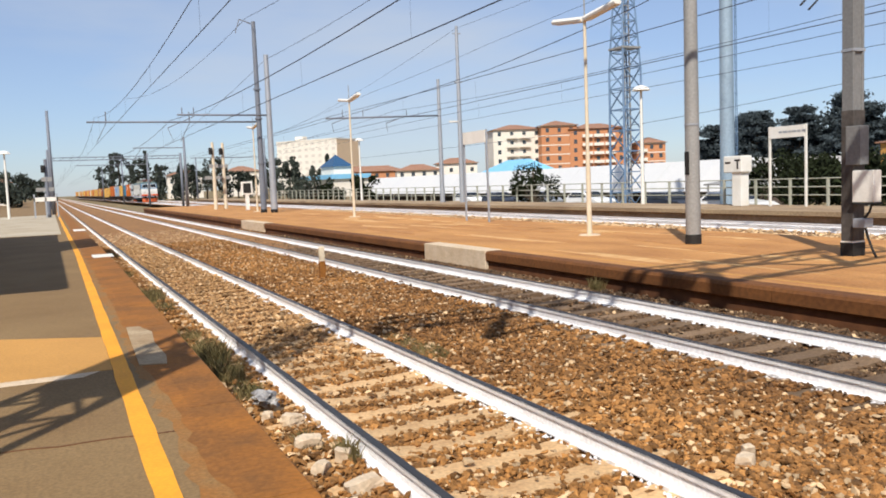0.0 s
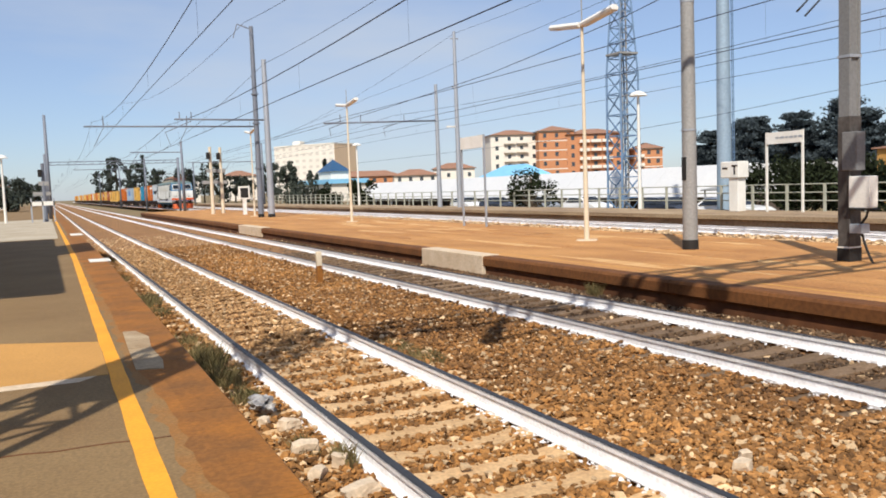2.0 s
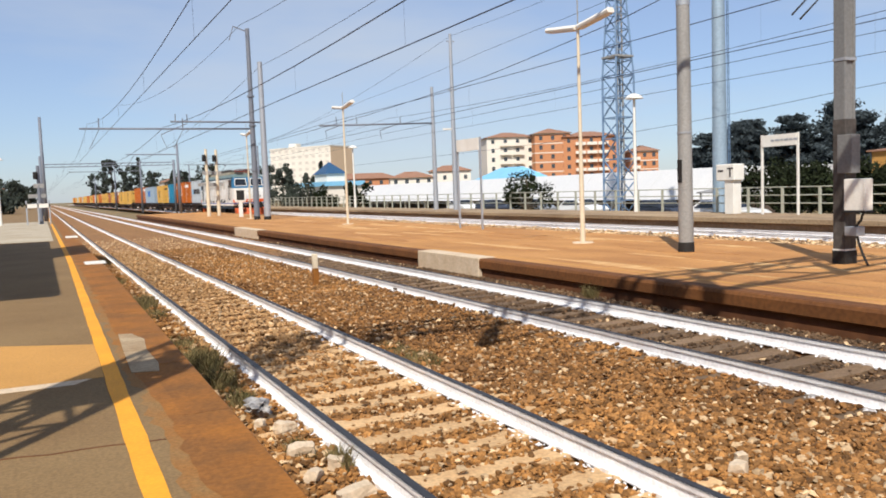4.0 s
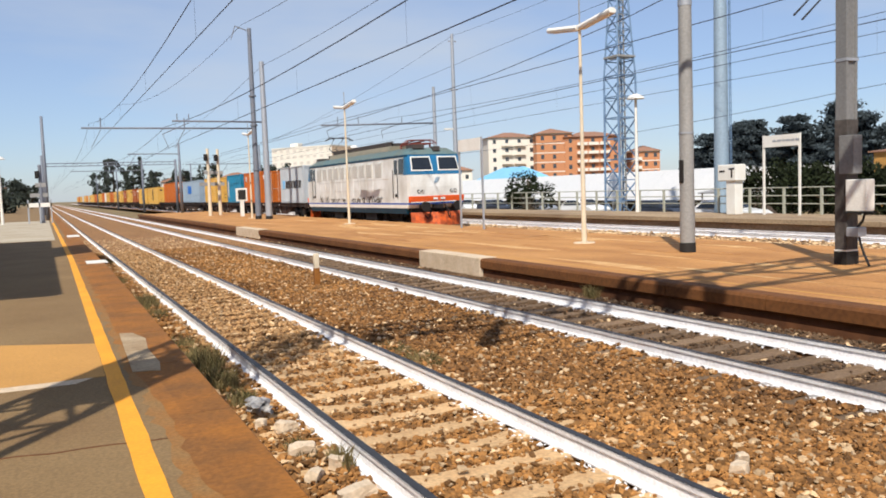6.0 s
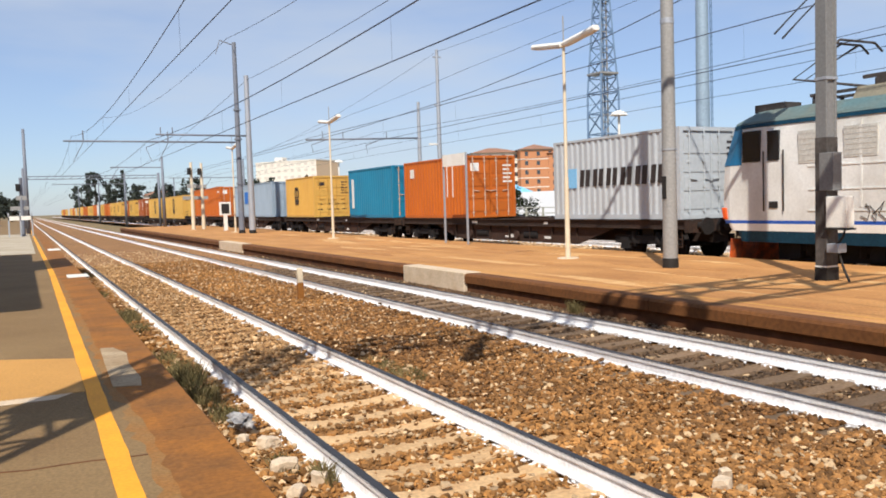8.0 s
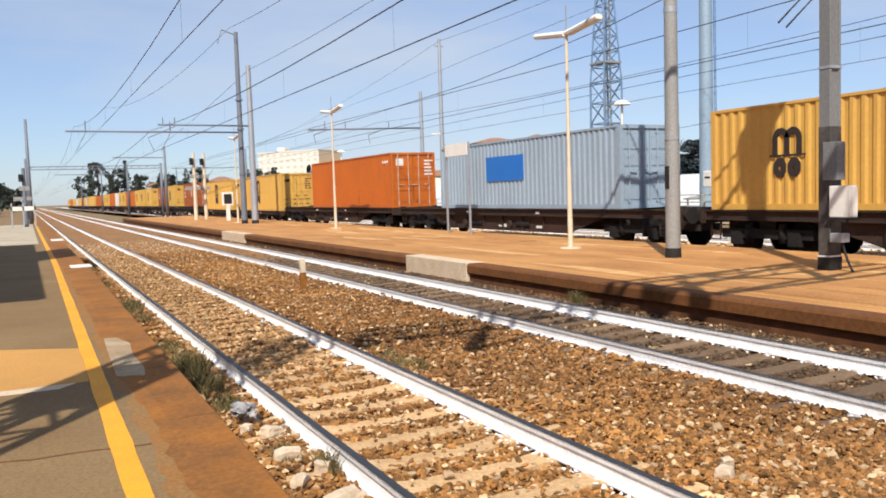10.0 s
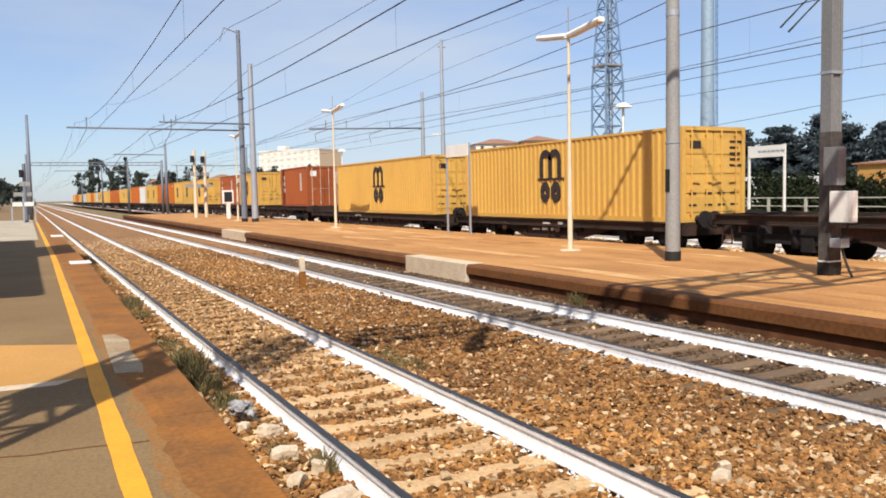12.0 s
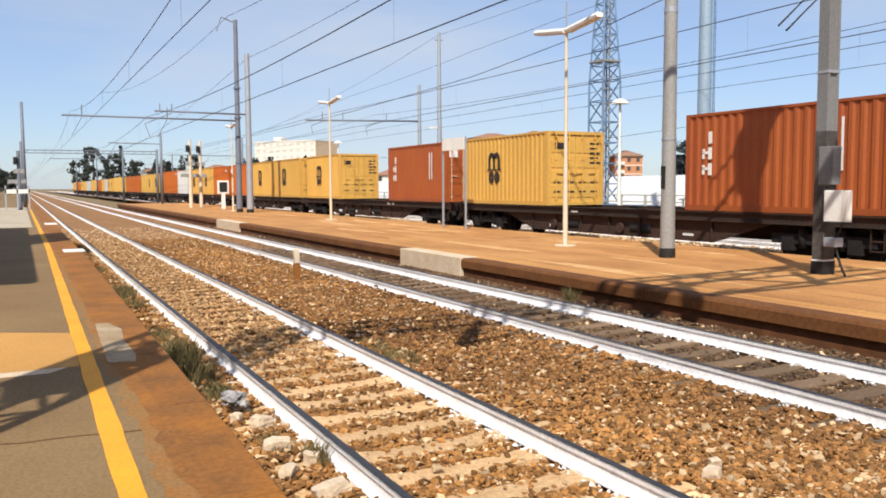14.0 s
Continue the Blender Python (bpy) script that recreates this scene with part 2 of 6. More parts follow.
def ballast(name, x0, x1, label):
    """The ballast bed: a sheet with gentle heaps, dished between the rails."""
    xs = np.arange(x0, x1 + 0.01, 0.12)
    ys = np.concatenate([np.arange(-10, 40, 0.15), np.arange(40, 120, 1.5), np.arange(120, Y1 + 1, 20)])
    verts, faces = [], []
    for y in ys:
        for x in xs:
            z = -0.17 + 0.025 * noise.noise((x * 1.7, y * 1.7, 3)) + 0.03 * noise.noise((x * 6, y * 6, 9))
            for c in TRACKS:
                if abs(x - c) < 0.72 and y < (11 if c < 5 else 27):
                    z -= 0.045
            verts.append((x, y, z))
    k = len(xs)
    for j in range(len(ys) - 1):
        for i in range(k - 1):
            a = j * k + i
            faces.append((a, a + 1, a + k + 1, a + k))
    ob = raw(name, verts, faces, M["ballast"])
    return tagged(ob, label, "ballast", kind="structure")


ballast("ballast_bed", 1.10, 8.86, "brown stone ballast bed under two tracks")
ballast("ballast_bed", 15.90, 24.00, "brown stone ballast bed between the platforms")

RAIL = [(-0.070, -0.158), (0.070, -0.158), (0.070, -0.146), (0.016, -0.128), (0.013, -0.055), (0.034, -0.040), (0.036, -0.006), (-0.036, -0.006), (-0.034, -0.040), (-0.013, -0.055), (-0.016, -0.128), (-0.070, -0.146)]
HEAD = [(-0.037, -0.012), (0.037, -0.012), (0.034, -0.004), (0.026, 0.0), (-0.026, 0.0), (-0.034, -0.004)]
sleeper_mesh = {}
for key in ("sleeper", "sleeper_wood"):
    bm = BM()
    extrude_y(bm, [(-1.25, -0.32), (1.25, -0.32), (1.25, -0.172), (1.22, -0.155), (0.55, -0.155), (0.40, -0.172), (-0.40, -0.172), (-0.55, -0.155), (-1.22, -0.155), (-1.25, -0.172)], -0.12, 0.12)
    me = bpy.data.meshes.new(key)
    bmesh.ops.recalc_face_normals(bm, faces=bm.faces)
    bm.to_mesh(me)
    bm.free()
    me.materials.append(M[key])
    sleeper_mesh[key] = me
clip_bm = BM()
for s in (-1, 1):
    box(clip_bm, s * 0.055 - 0.03, s * 0.055 + 0.03, -0.05, 0.05, -0.158, -0.128)
clip_mesh = bpy.data.meshes.new("rail_clip")
clip_bm.to_mesh(clip_mesh)
clip_bm.free()
clip_mesh.materials.append(M["rail_side"])
track_things = []
for i, c in enumerate(TRACKS):
    tr = thing("railway_track", "railway track with white-painted steel rails on sleepers", "track", "railway tracks", "structure")
    track_things.append(tr)
    for s in (-0.753, 0.753):
        bm = BM()
        extrude_y(bm, [(c + s + x, z) for x, z in RAIL], Y0, Y1)
        r = part("rail", bm, M["rail_side"], tr, "white-painted steel rail")
        bm = BM()
        extrude_y(bm, [(c + s + x, z) for x, z in HEAD], Y0, Y1)
        part("railhead", bm, M["rail_head"], r, "worn shiny railhead")

# platforms
bm = BM()
extrude_y(bm, [(-14, -0.7), (0.80, -0.7), (0.80, PLAT1_Z), (-14, PLAT1_Z)], Y0, 320)
plat1 = solid("platform", bm, M["asphalt"], "grey-tan asphalt station platform with worn patches", "platform", "platforms", "structure")
COPING = [(0.804, -0.7), (1.06, -0.7), (1.06, 0.20), (1.10, 0.22), (1.11, PLAT1_Z - 0.02), (1.09, PLAT1_Z + 0.002), (0.804, PLAT1_Z + 0.002)]
bm = BM()
prev = None
for k in range(420):
    y = -4.0 + k * 0.3
    sh = 0.0075 * min(max(y, 0), 24)
    e = [0.010 * noise.noise((y * 1.3, q, 2)) + 0.008 * noise.noise((y * 6.0, q, 7)) for q in (0, 20)]
    cur = [bm.verts.new((x, y, z)) for x, z in ((0.345 + sh + e[0], PLAT1_Z + 0.001), (0.345 + sh + e[0], PLAT1_Z + 0.0045), (0.48 + sh + e[1], PLAT1_Z + 0.0045), (0.48 + sh + e[1], PLAT1_Z + 0.001))]
    if prev:
        for i in range(3):
            bm.faces.new((prev[i], prev[i + 1], cur[i + 1], cur[i]))
    prev = cur
part("safety_line", bm, M["yellow_line"], plat1, "yellow painted safety line")
# coping stones, each with a narrow joint
for k in range(-2, 38):
    y = k * 2.0
    bm = BM()
    ends = []
    for q in (y, y + 1.99):
        sh = 0.0090 * min(max(q, 0), 20)
        ends.append([bm.verts.new((x + (sh if x > 0.9 else 0), q, z)) for x, z in COPING])
    for i in range(7):
        bm.faces.new((ends[0][i], ends[0][(i + 1) % 7], ends[1][(i + 1) % 7], ends[1][i]))
    bm.faces.new(ends[0][::-1])
    bm.faces.new(ends[1])
    part("coping_stone", bm, M["rust_strip"], plat1, "rust-stained platform edge stone")
# rust dust washed inwards over the asphalt
bm = BM()
prev = None
for k in range(260):
    y = -2 + k * 0.16
    w = 0.70 - 0.07 * noise.noise((y * 0.6, 0, 5)) - 0.06 * noise.noise((y * 2.3, 4, 1)) + 0.05 * noise.noise((y * 7.0, 2, 1))
    cur = (bm.verts.new((w, y, PLAT1_Z + 0.0025)), bm.verts.new((0.81, y, PLAT1_Z + 0.0026)))
    if prev:
        bm.faces.new((prev[0], prev[1], cur[1], cur[0]))
    prev = cur
part("rust_stain", bm, M["rust_strip"], plat1, "ragged rust-brown stain along the edge")
# thinner wash of rust beyond it
bm = BM()
prev = None
for k in range(300):
    y = -2 + k * 0.12
    w = 0.60 - 0.09 * noise.noise((y * 0.8, 7, 5)) - 0.09 * noise.noise((y * 3.1, 1, 1)) + 0.07 * noise.noise((y * 9.0, 6, 1))
    cur = (bm.verts.new((w, y, PLAT1_Z + 0.0012)), bm.verts.new((0.81, y, PLAT1_Z + 0.0012)))
    if prev:
        bm.faces.new((prev[0], prev[1], cur[1], cur[0]))
    prev = cur
part("rust_wash", bm, M["rust_wash"], plat1, "thin rust-tinted wash on the asphalt")
bm = BM()
extrude_y(bm, [(x + 0.18 if x > 0.9 else x, z) for x, z in COPING], 76.0, 320)
part("coping", bm, M["rust_strip"], plat1, "rust-stained platform edge coping")

bm = BM()
extrude_y(bm, [(9.15, -0.7), (15.95, -0.7), (15.95, PLAT2_Z), (9.15, PLAT2_Z)], Y0, 90)
plat2 = solid("platform", bm, M["asphalt_far"], "dusty ochre island platform between the tracks", "platform", "platforms", "structure")
# recessed face below the lip, its shade painted as a darker brown
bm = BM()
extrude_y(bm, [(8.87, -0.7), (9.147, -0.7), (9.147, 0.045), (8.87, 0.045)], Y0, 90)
part("edge_face", bm, M["face"], plat2, "rust-brown platform face, darkened for the shade under the lip")
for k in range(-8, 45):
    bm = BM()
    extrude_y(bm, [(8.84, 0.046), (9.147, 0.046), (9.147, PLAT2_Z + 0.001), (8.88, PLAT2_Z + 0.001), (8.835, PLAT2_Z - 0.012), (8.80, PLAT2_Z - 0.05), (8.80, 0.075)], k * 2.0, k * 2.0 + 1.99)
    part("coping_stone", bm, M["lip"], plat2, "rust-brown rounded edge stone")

bm = BM()
extrude_y(bm, [(23.85, -0.7), (27.6, -0.7), (27.6, PLAT3_Z), (23.7, PLAT3_Z), (23.7, 0.18), (23.85, 0.16)], Y0, 150)
plat3 = solid("platform", bm, M["plat_far"], "pale concrete far platform with a dark face", "platform", "platforms", "structure")


# ---- poles ----
def wires(x, zc, zm, sag, r, label):
    """Contact wire and sagging messenger wire, tied by droppers."""
    t = thing("catenary_line", label, "overhead wire", "overhead wires")
    bm = BM()
    tube(bm, (x, Y0, zc), (x, 330, zc), r * 0.85, n=5)
    part("contact_wire", bm, M["wire"], t)
    bm, bd, pts = BM(), BM(), []
    for k in range(8):
        y = -46.0 + 49.6 * k
        for i in range(12):
            u = i / 12
            p = Vector((x, y + 49.6 * u, zm - sag * 4 * u * (1 - u)))
            pts.append(p)
            if i % 2:
                tube(bd, p, (x, p.y, zc), 0.0028, n=4)
    sweep(bm, pts, r)
    part("messenger_wire", bm, M["wire"], t)
    tagged(part("droppers", bd, M["wire"], t), kind="stuff")


wires(2.80, 4.88, 6.50, 1.10, 0.010, "dark contact and messenger wires over a track")
wires(7.15, 4.93, 6.30, 0.57, 0.016, "dark contact and messenger wires over a track")
wires(17.58, 5.40, 6.55, 0.12, 0.015, "dark contact and messenger wires over a track")
wires(22.20, 5.36, 6.90, 0.50, 0.011, "dark contact and messenger wires over a track")


def feeder(pts, r, sag, label):
    """A bare line wire that sags between its supports."""
    bm, line = BM(), [Vector(pts[0])]
    for a, b in zip(pts, pts[1:]):
        a, b = Vector(a), Vector(b)
        for i in range(1, 15):
            u = i / 14
            line.append(a.lerp(b, u) - Vector((0, 0, sag * 4 * u * (1 - u))))
    sweep(bm, line, r)
    solid("feeder_wire", bm, M["wire"], label, "overhead wire", "overhead wires")


feeder([(12.3, -10, 13.2), (12.3, 53.6, 12.9), (9.5, 112, 14.0)], 0.015, 1.5, "thin feeder wire slung between mast tops")
feeder([(13.15, -4, 11.2), (13.15, 52.4, 10.1), (13.3, 126, 7.3)], 0.013, 0.7, "thin feeder wire slung between mast tops")
feeder([(17.6, 4, 9.6), (17.6, 13.0, 8.35), (17.6, 21.7, 7.26), (17.6, 31.1, 6.64), (17.6, 46.3, 6.34), (17.6, 108, 6.2)], 0.016, 0.02, "dark messenger wire rising to a near support")
feeder([(26.0, 8, 12.0), (26.0, 46.0, 10.5), (26.0, 66.8, 9.84), (26.4, 108, 8.6)], 0.012, 0.1, "thin feeder wire past the far platform masts")
feeder([(26.0, 2, 13.5), (26.0, 50.6, 12.3), (27.0, 108, 8.6)], 0.011, 0.6, "thin feeder wire from the tall mast")
feeder([(22.5, -8, 6.15), (22.5, 53.8, 5.95), (22.5, 108, 5.8)], 0.011, 0.05, "dark wire beside the contact wire")
feeder([(26.9, -8, 6.5), (26.9, 21.3, 4.9), (26.9, 32.5, 4.35), (26.9, 73.4, 4.35)], 0.011, 0.05, "thin service wire between the lamp posts")


def mast(x, y, z0, h, r0, r1, material, label, n=16, base=True):
    t = thing("catenary_mast", label, "mast", "catenary masts")
    t.location = (x, y, z0)
    bm = BM()
    tube(bm, (0, 0, 0), (0, 0, h), r0, r1, n)
    part("pole", bm, material, t)
    if base:
        bm = BM()
        tube(bm, (0, 0, -0.02), (0, 0, 0.22), r0 + 0.012, r0 + 0.01, n)
        part("base_band", bm, M["black"], t, "black tarred base")
    return t


MASTS = {}
MASTS["a"] = mast(12.86, 13.85, PLAT2_Z, 11.5, 0.165, 0.115, M["grey_steel"], "tall grey round steel catenary mast with a black base")
MASTS["c"] = mast(12.75, 53.6, PLAT2_Z, 12.4, 0.20, 0.13, M["dark_steel"], "tall slim grey catenary mast")
MASTS["d"] = mast(13.15, 52.4, PLAT2_Z, 10.1, 0.22, 0.15, M["galv"], "tall slim grey catenary mast")


# ---- train ----
M["loco_white"] = mat("grimy_white_paint", (0.76, 0.77, 0.74), 0.55, var=0.06, scale=1.3, fine=14, bump=0.05, second=(0.42, 0.39, 0.33), amount=0.75, streak=(1, 0.7, 0.5))
M["loco_roof"] = mat("grimy_teal_roof", (0.095, 0.165, 0.175), 0.7, var=0.15, scale=1.2, fine=14, bump=0.1, second=(0.15, 0.155, 0.12), amount=0.8)
M["skirt_blue"] = mat("dark_teal_paint", (0.006, 0.040, 0.075), 0.55, var=0.15, scale=1.5, fine=14, bump=0.03, second=(0.012, 0.065, 0.11), amount=0.5, spec=0.2)
M["loco_blue"] = mat("teal_blue_paint", (0.015, 0.14, 0.30), 0.4, var=0.1, scale=1.5, fine=14, bump=0.03, second=(0.03, 0.10, 0.16), amount=0.6)
M["stripe_blue"] = mat("bright_blue_paint", (0.02, 0.09, 0.42), 0.45, var=0.1, scale=1.5, bump=0.03)
M["loco_red"] = mat("orange_red_paint", (0.78, 0.11, 0.015), 0.5, var=0.12, scale=2.5, fine=14, bump=0.05, second=(0.40, 0.07, 0.015), amount=0.6)
M["roof_hatch"] = mat("grimy_grey_hatch", (0.20, 0.19, 0.14), 0.7, var=0.15, scale=1.2, fine=14, bump=0.1, second=(0.30, 0.24, 0.16), amount=0.6)
M["loco_plough"] = mat("worn_orange_plough", (0.72, 0.12, 0.015), 0.6, var=0.2, scale=4, fine=14, bump=0.1, second=(0.10, 0.03, 0.015), amount=0.85)
M["glass"] = mat("dark_glass", (0.015, 0.018, 0.022), 0.06, var=0.05, bump=0, spec=0.8)
M["grille"] = mat("grey_vent", (0.56, 0.55, 0.50), 0.6, 0.1, var=0.12, scale=2, fine=15, bump=0.05)
M["panto"] = mat("red_brown_steel", (0.20, 0.045, 0.03), 0.7, 0.1, var=0.2, scale=3, bump=0.05)
M["roof_gear"] = mat("dark_grime_steel", (0.07, 0.06, 0.055), 0.8, 0.1, var=0.25, scale=3, fine=18, bump=0.1)
M["bogie"] = mat("black_running_gear", (0.014, 0.011, 0.010), 0.85, var=0.3, scale=3, fine=14, bump=0.1)
M["wagon"] = mat("brown_black_wagon_steel", (0.022, 0.014, 0.010), 0.85, var=0.3, scale=2, fine=14, bump=0.1, second=(0.055, 0.025, 0.014), amount=0.7)
M["wagon_rust"] = mat("rusty_wagon_steel", (0.058, 0.027, 0.016), 0.85, var=0.3, scale=1.4, fine=14, bump=0.1, second=(0.030, 0.018, 0.012), amount=0.8)
M["headlamp"] = mat("lamp_glass", (0.62, 0.60, 0.55), 0.15, var=0.05, bump=0)


def loft(bm, levels, L):
    """Plan outlines stacked in z: (z, half width, front y, chamfer); the rear is a mirror of the front."""
    rings = []
    for z, w, f, c in levels:
        pts = [(-w + c * 0.28, f), (w - c * 0.28, f), (w, f + c), (w, L - f - c), (w - c * 0.28, L - f), (-w + c * 0.28, L - f), (-w, L - f - c), (-w, f + c)]
        rings.append([bm.verts.new((x, y, z)) for x, y in pts])
    for a, b in zip(rings, rings[1:]):
        for i in range(8):
            bm.faces.new((a[i], a[(i + 1) % 8], b[(i + 1) % 8], b[i]))
    bm.faces.new(rings[0][::-1])
    bm.faces.new(rings[-1])


def wheelset(parent, y, r=0.46):
    bm = BM()
    for s in (-1, 1):
        tube(bm, (s * 0.68, y, r), (s * 0.81, y, r), r, r, 20)
        tube(bm, (s * 0.66, y, r), (s * 0.69, y, r), r + 0.03, r + 0.03, 20)
    tube(bm, (-0.7, y, r), (0.7, y, r), 0.08, n=8)
    part("wheelset", bm, M["bogie"], parent)


def bogie(parent, y, base, r=0.46, top=0.95):
    bm = BM()
    for s in (-1, 1):
        box(bm, s * 1.0 - 0.09, s * 1.0 + 0.09, y - base / 2 - 0.5, y + base / 2 + 0.5, 0.48, 0.72)
        for e in (-1, 1):
            box(bm, s * 1.03 - 0.12, s * 1.03 + 0.12, y + e * base / 2 - 0.17, y + e * base / 2 + 0.17, 0.32, 0.66)
            tube(bm, (s * 1.05, y + e * (base / 2 - 0.38), 0.38), (s * 1.05, y + e * (base / 2 - 0.38), 0.85), 0.1, n=8)
    box(bm, -1.0, 1.0, y - 0.25, y + 0.25, 0.5, top)
    b = part("bogie", bm, M["bogie"], parent)
    wheelset(b, y - base / 2, r)
    wheelset(b, y + base / 2, r)


def buffers(parent, y, d, z=1.03):
    for s in (-1, 1):
        bm = BM()
        tube(bm, (s * 0.88, y, z), (s * 0.88, y + d * 0.42, z), 0.11, 0.09, 12)
        tube(bm, (s * 0.88, y + d * 0.42, z), (s * 0.88, y + d * 0.50, z), 0.24, 0.24, 16)
        part("buffer", bm, M["bogie"], parent)


def pantograph(parent, y, up):
    paint = M["roof_gear"] if up else M["panto"]
    z0 = 4.20
    bm = BM()
    for s in (-0.5, 0.5):
        bar(bm, (s, y - 0.8, z0), (s, y + 0.8, z0), 0.07)
        for e in (-0.7, 0.7):
            tube(bm, (s, y + e, 3.9), (s, y + e, z0), 0.06, 0.05, 8)
    bar(bm, (-0.5, y - 0.8, z0), (0.5, y - 0.8, z0), 0.07)
    bar(bm, (-0.5, y + 0.8, z0), (0.5, y + 0.8, z0), 0.07)
    base = part("pantograph", bm, paint, parent, "raised dark pantograph" if up else "folded red-brown pantograph")
    h = 1.14 if up else 0.16
    knee = (0, y + (1.55 if up else 1.6), z0 + h * 0.45)
    tip = (0, y + (0.1 if up else -0.5), z0 + h)
    for s in (-0.35, 0.35):
        bm = BM()
        sweep(bm, [(s, y - 0.6, z0 + 0.03), (s * 0.6, knee[1], knee[2]), (s * 0.9, tip[1], tip[2])], 0.032, 6)
        part("arm", bm, paint, base)
    for e in (-0.18, 0.18):
        bm = BM()
        z = tip[2] + 0.03
        sweep(bm, [(-0.9, tip[1] + e, z - 0.18), (-0.62, tip[1] + e, z), (0.62, tip[1] + e, z), (0.9, tip[1] + e, z - 0.18)], 0.03, 6)
        part("collector_bar", bm, paint, base)


def locomotive():
    L = 17.0
    t = thing("electric_locomotive", "grimy white electric locomotive with teal-blue skirt and orange-red bufferbeam", "locomotive")
    C = 0.24
    bm = BM()
    loft(bm, [(0.68, 1.43, 0.55, 0.1), (0.96, 1.49, 0.50, 0.1)], L)
    part("skirt", bm, M["skirt_blue"], t, "teal-blue lower skirt")
    bm = BM()
    loft(bm, [(0.96, 1.495, 0.30, 0.1), (1.14, 1.50, 0.20, 0.1)], L)
    part("white_band", bm, M["white_paint"], t)
    bm = BM()
    loft(bm, [(1.14, 1.50, 0.06, C), (1.22, 1.50, 0.03, C)], L)
    part("blue_stripe", bm, M["stripe_blue"], t, "narrow bright blue stripe")
    bm = BM()
    loft(bm, [(1.22, 1.50, 0.02, C), (2.00, 1.50, 0.0, C), (2.62, 1.50, 0.05, C), (3.52, 1.45, 0.36, C), (3.62, 1.42, 0.40, C)], L)
    body = part("body", bm, M["loco_white"], t)
    bm = BM()
    loft(bm, [(3.50, 1.475, 0.36, C), (3.59, 1.465, 0.38, C)], L)
    part("gutter", bm, M["skirt_blue"], t, "dark teal gutter line under the roof")
    bm = BM()
    loft(bm, [(3.60, 1.46, 0.38, C), (3.66, 1.42, 0.42, C), (3.92, 1.08, 0.75, 0.4), (3.97, 0.75, 1.1, 0.4)], L)
    part("roof", bm, M["loco_roof"], t, "grimy teal-grey roof")
    bm = BM()
    extrude_y(bm, [(-1.16, 3.74), (1.16, 3.74), (0.86, 4.20), (-0.86, 4.20)], 3.6, 13.6)
    part("roof_hatch", bm, M["roof_hatch"], t, "long grey raised roof hatch")
    for rear in (0, 1):
        mir = Matrix.Translation((0, L, 0)) @ Matrix.Diagonal((1, -1, 1, 1)) if rear else Matrix.Identity(4)

        def shell(name, levels, back, material, label="", grow=0.006):
            bm = BM()
            rings = []
            for z, w, f, c in levels:
                w, f = w + grow, f - grow
                pts = [(-w, back), (-w, f + c), (-w + c * 0.28, f), (w - c * 0.28, f), (w, f + c), (w, back)]
                rings.append([bm.verts.new(mir @ Vector((x, y, z))) for x, y in pts])
            for a, b in zip(rings, rings[1:]):
                for i in range(5):
                    bm.faces.new((a[i], a[i + 1], b[i + 1], b[i]))
            return part(name, bm, material, body, label)

        shell("cab_band", [(2.60, 1.50, 0.048, C), (2.62, 1.50, 0.05, C), (3.52, 1.45, 0.36, C), (3.61, 1.425, 0.40, C)], 0.66, M["loco_blue"], "teal-blue band round the cab windows")
        bm = BM()
        a = [bm.verts.new(mir @ Vector((x, y, z))) for z, x, y in ((1.24, -1.5, 0.02), (1.24, 1.5, 0.02), (1.24, 1.5, 0.17), (1.24, -1.5, 0.17))]
        b = [bm.verts.new(mir @ Vector((x, y, z))) for z, x, y in ((1.54, -1.512, -0.03), (1.54, 1.512, -0.03), (1.54, 1.512, 0.12), (1.54, -1.512, 0.12))]
        for i in range(4):
            bm.faces.new((a[i], a[(i + 1) % 4], b[(i + 1) % 4], b[i]))
        bm.faces.new(a[::-1])
        bm.faces.new(b)
        beam = part("bufferbeam", bm, M["loco_red"], t, "orange-red bufferbeam", bevel=0.03)
        for k in (-0.22, 0.18):
            bm = BM()
            box(bm, k, k + 0.24, -0.035, 0.0, 1.36, 1.45, mir)
            part("writing_bar", bm, M["marks_white"], beam)
        bm = BM()
        box(bm, -1.32, 1.32, 0.3, 0.62, 0.80, 1.24, mir)
        part("drag_box", bm, M["bogie"], t)

        def on_front(z, x):
            """A place on the raked windscreen."""
            f = 0.05 + (z - 2.62) / 0.90 * 0.31
            return mir @ Vector((x, f - 0.012, z))

        for s in (-1, 1):
            for grow, material, name, off in ((0.06, M["white_paint"], "window_frame", 0.0), (0.0, M["glass"], "windscreen", 0.012)):
                bm = BM()
                pts = [(s * (0.20 - grow), 2.84 - grow), (s * (1.26 + grow), 2.84 - grow), (s * (1.20 + grow), 3.44 + grow), (s * (0.26 - grow), 3.44 + grow)]
                lo = [bm.verts.new(on_front(z, x) + Vector((0, (off if rear else -off), 0))) for x, z in pts]
                hi = [bm.verts.new(v.co + Vector((0, 0.02 if rear else -0.02, 0))) for v in lo]
                for i in range(4):
                    bm.faces.new((lo[i], lo[(i + 1) % 4], hi[(i + 1) % 4], hi[i]))
                bm.faces.new(hi)
                bm.faces.new(lo[::-1])
                part(name, bm, material, body, "white windscreen frame" if grow else "dark windscreen")
            bm = BM()
            box(bm, s * 1.490 - 0.03, s * 1.490 + 0.03, 0.70, 1.24, 2.66, 3.42, mir)
            part("side_window", bm, M["glass"], body, "dark cab side window")
            bm = BM()
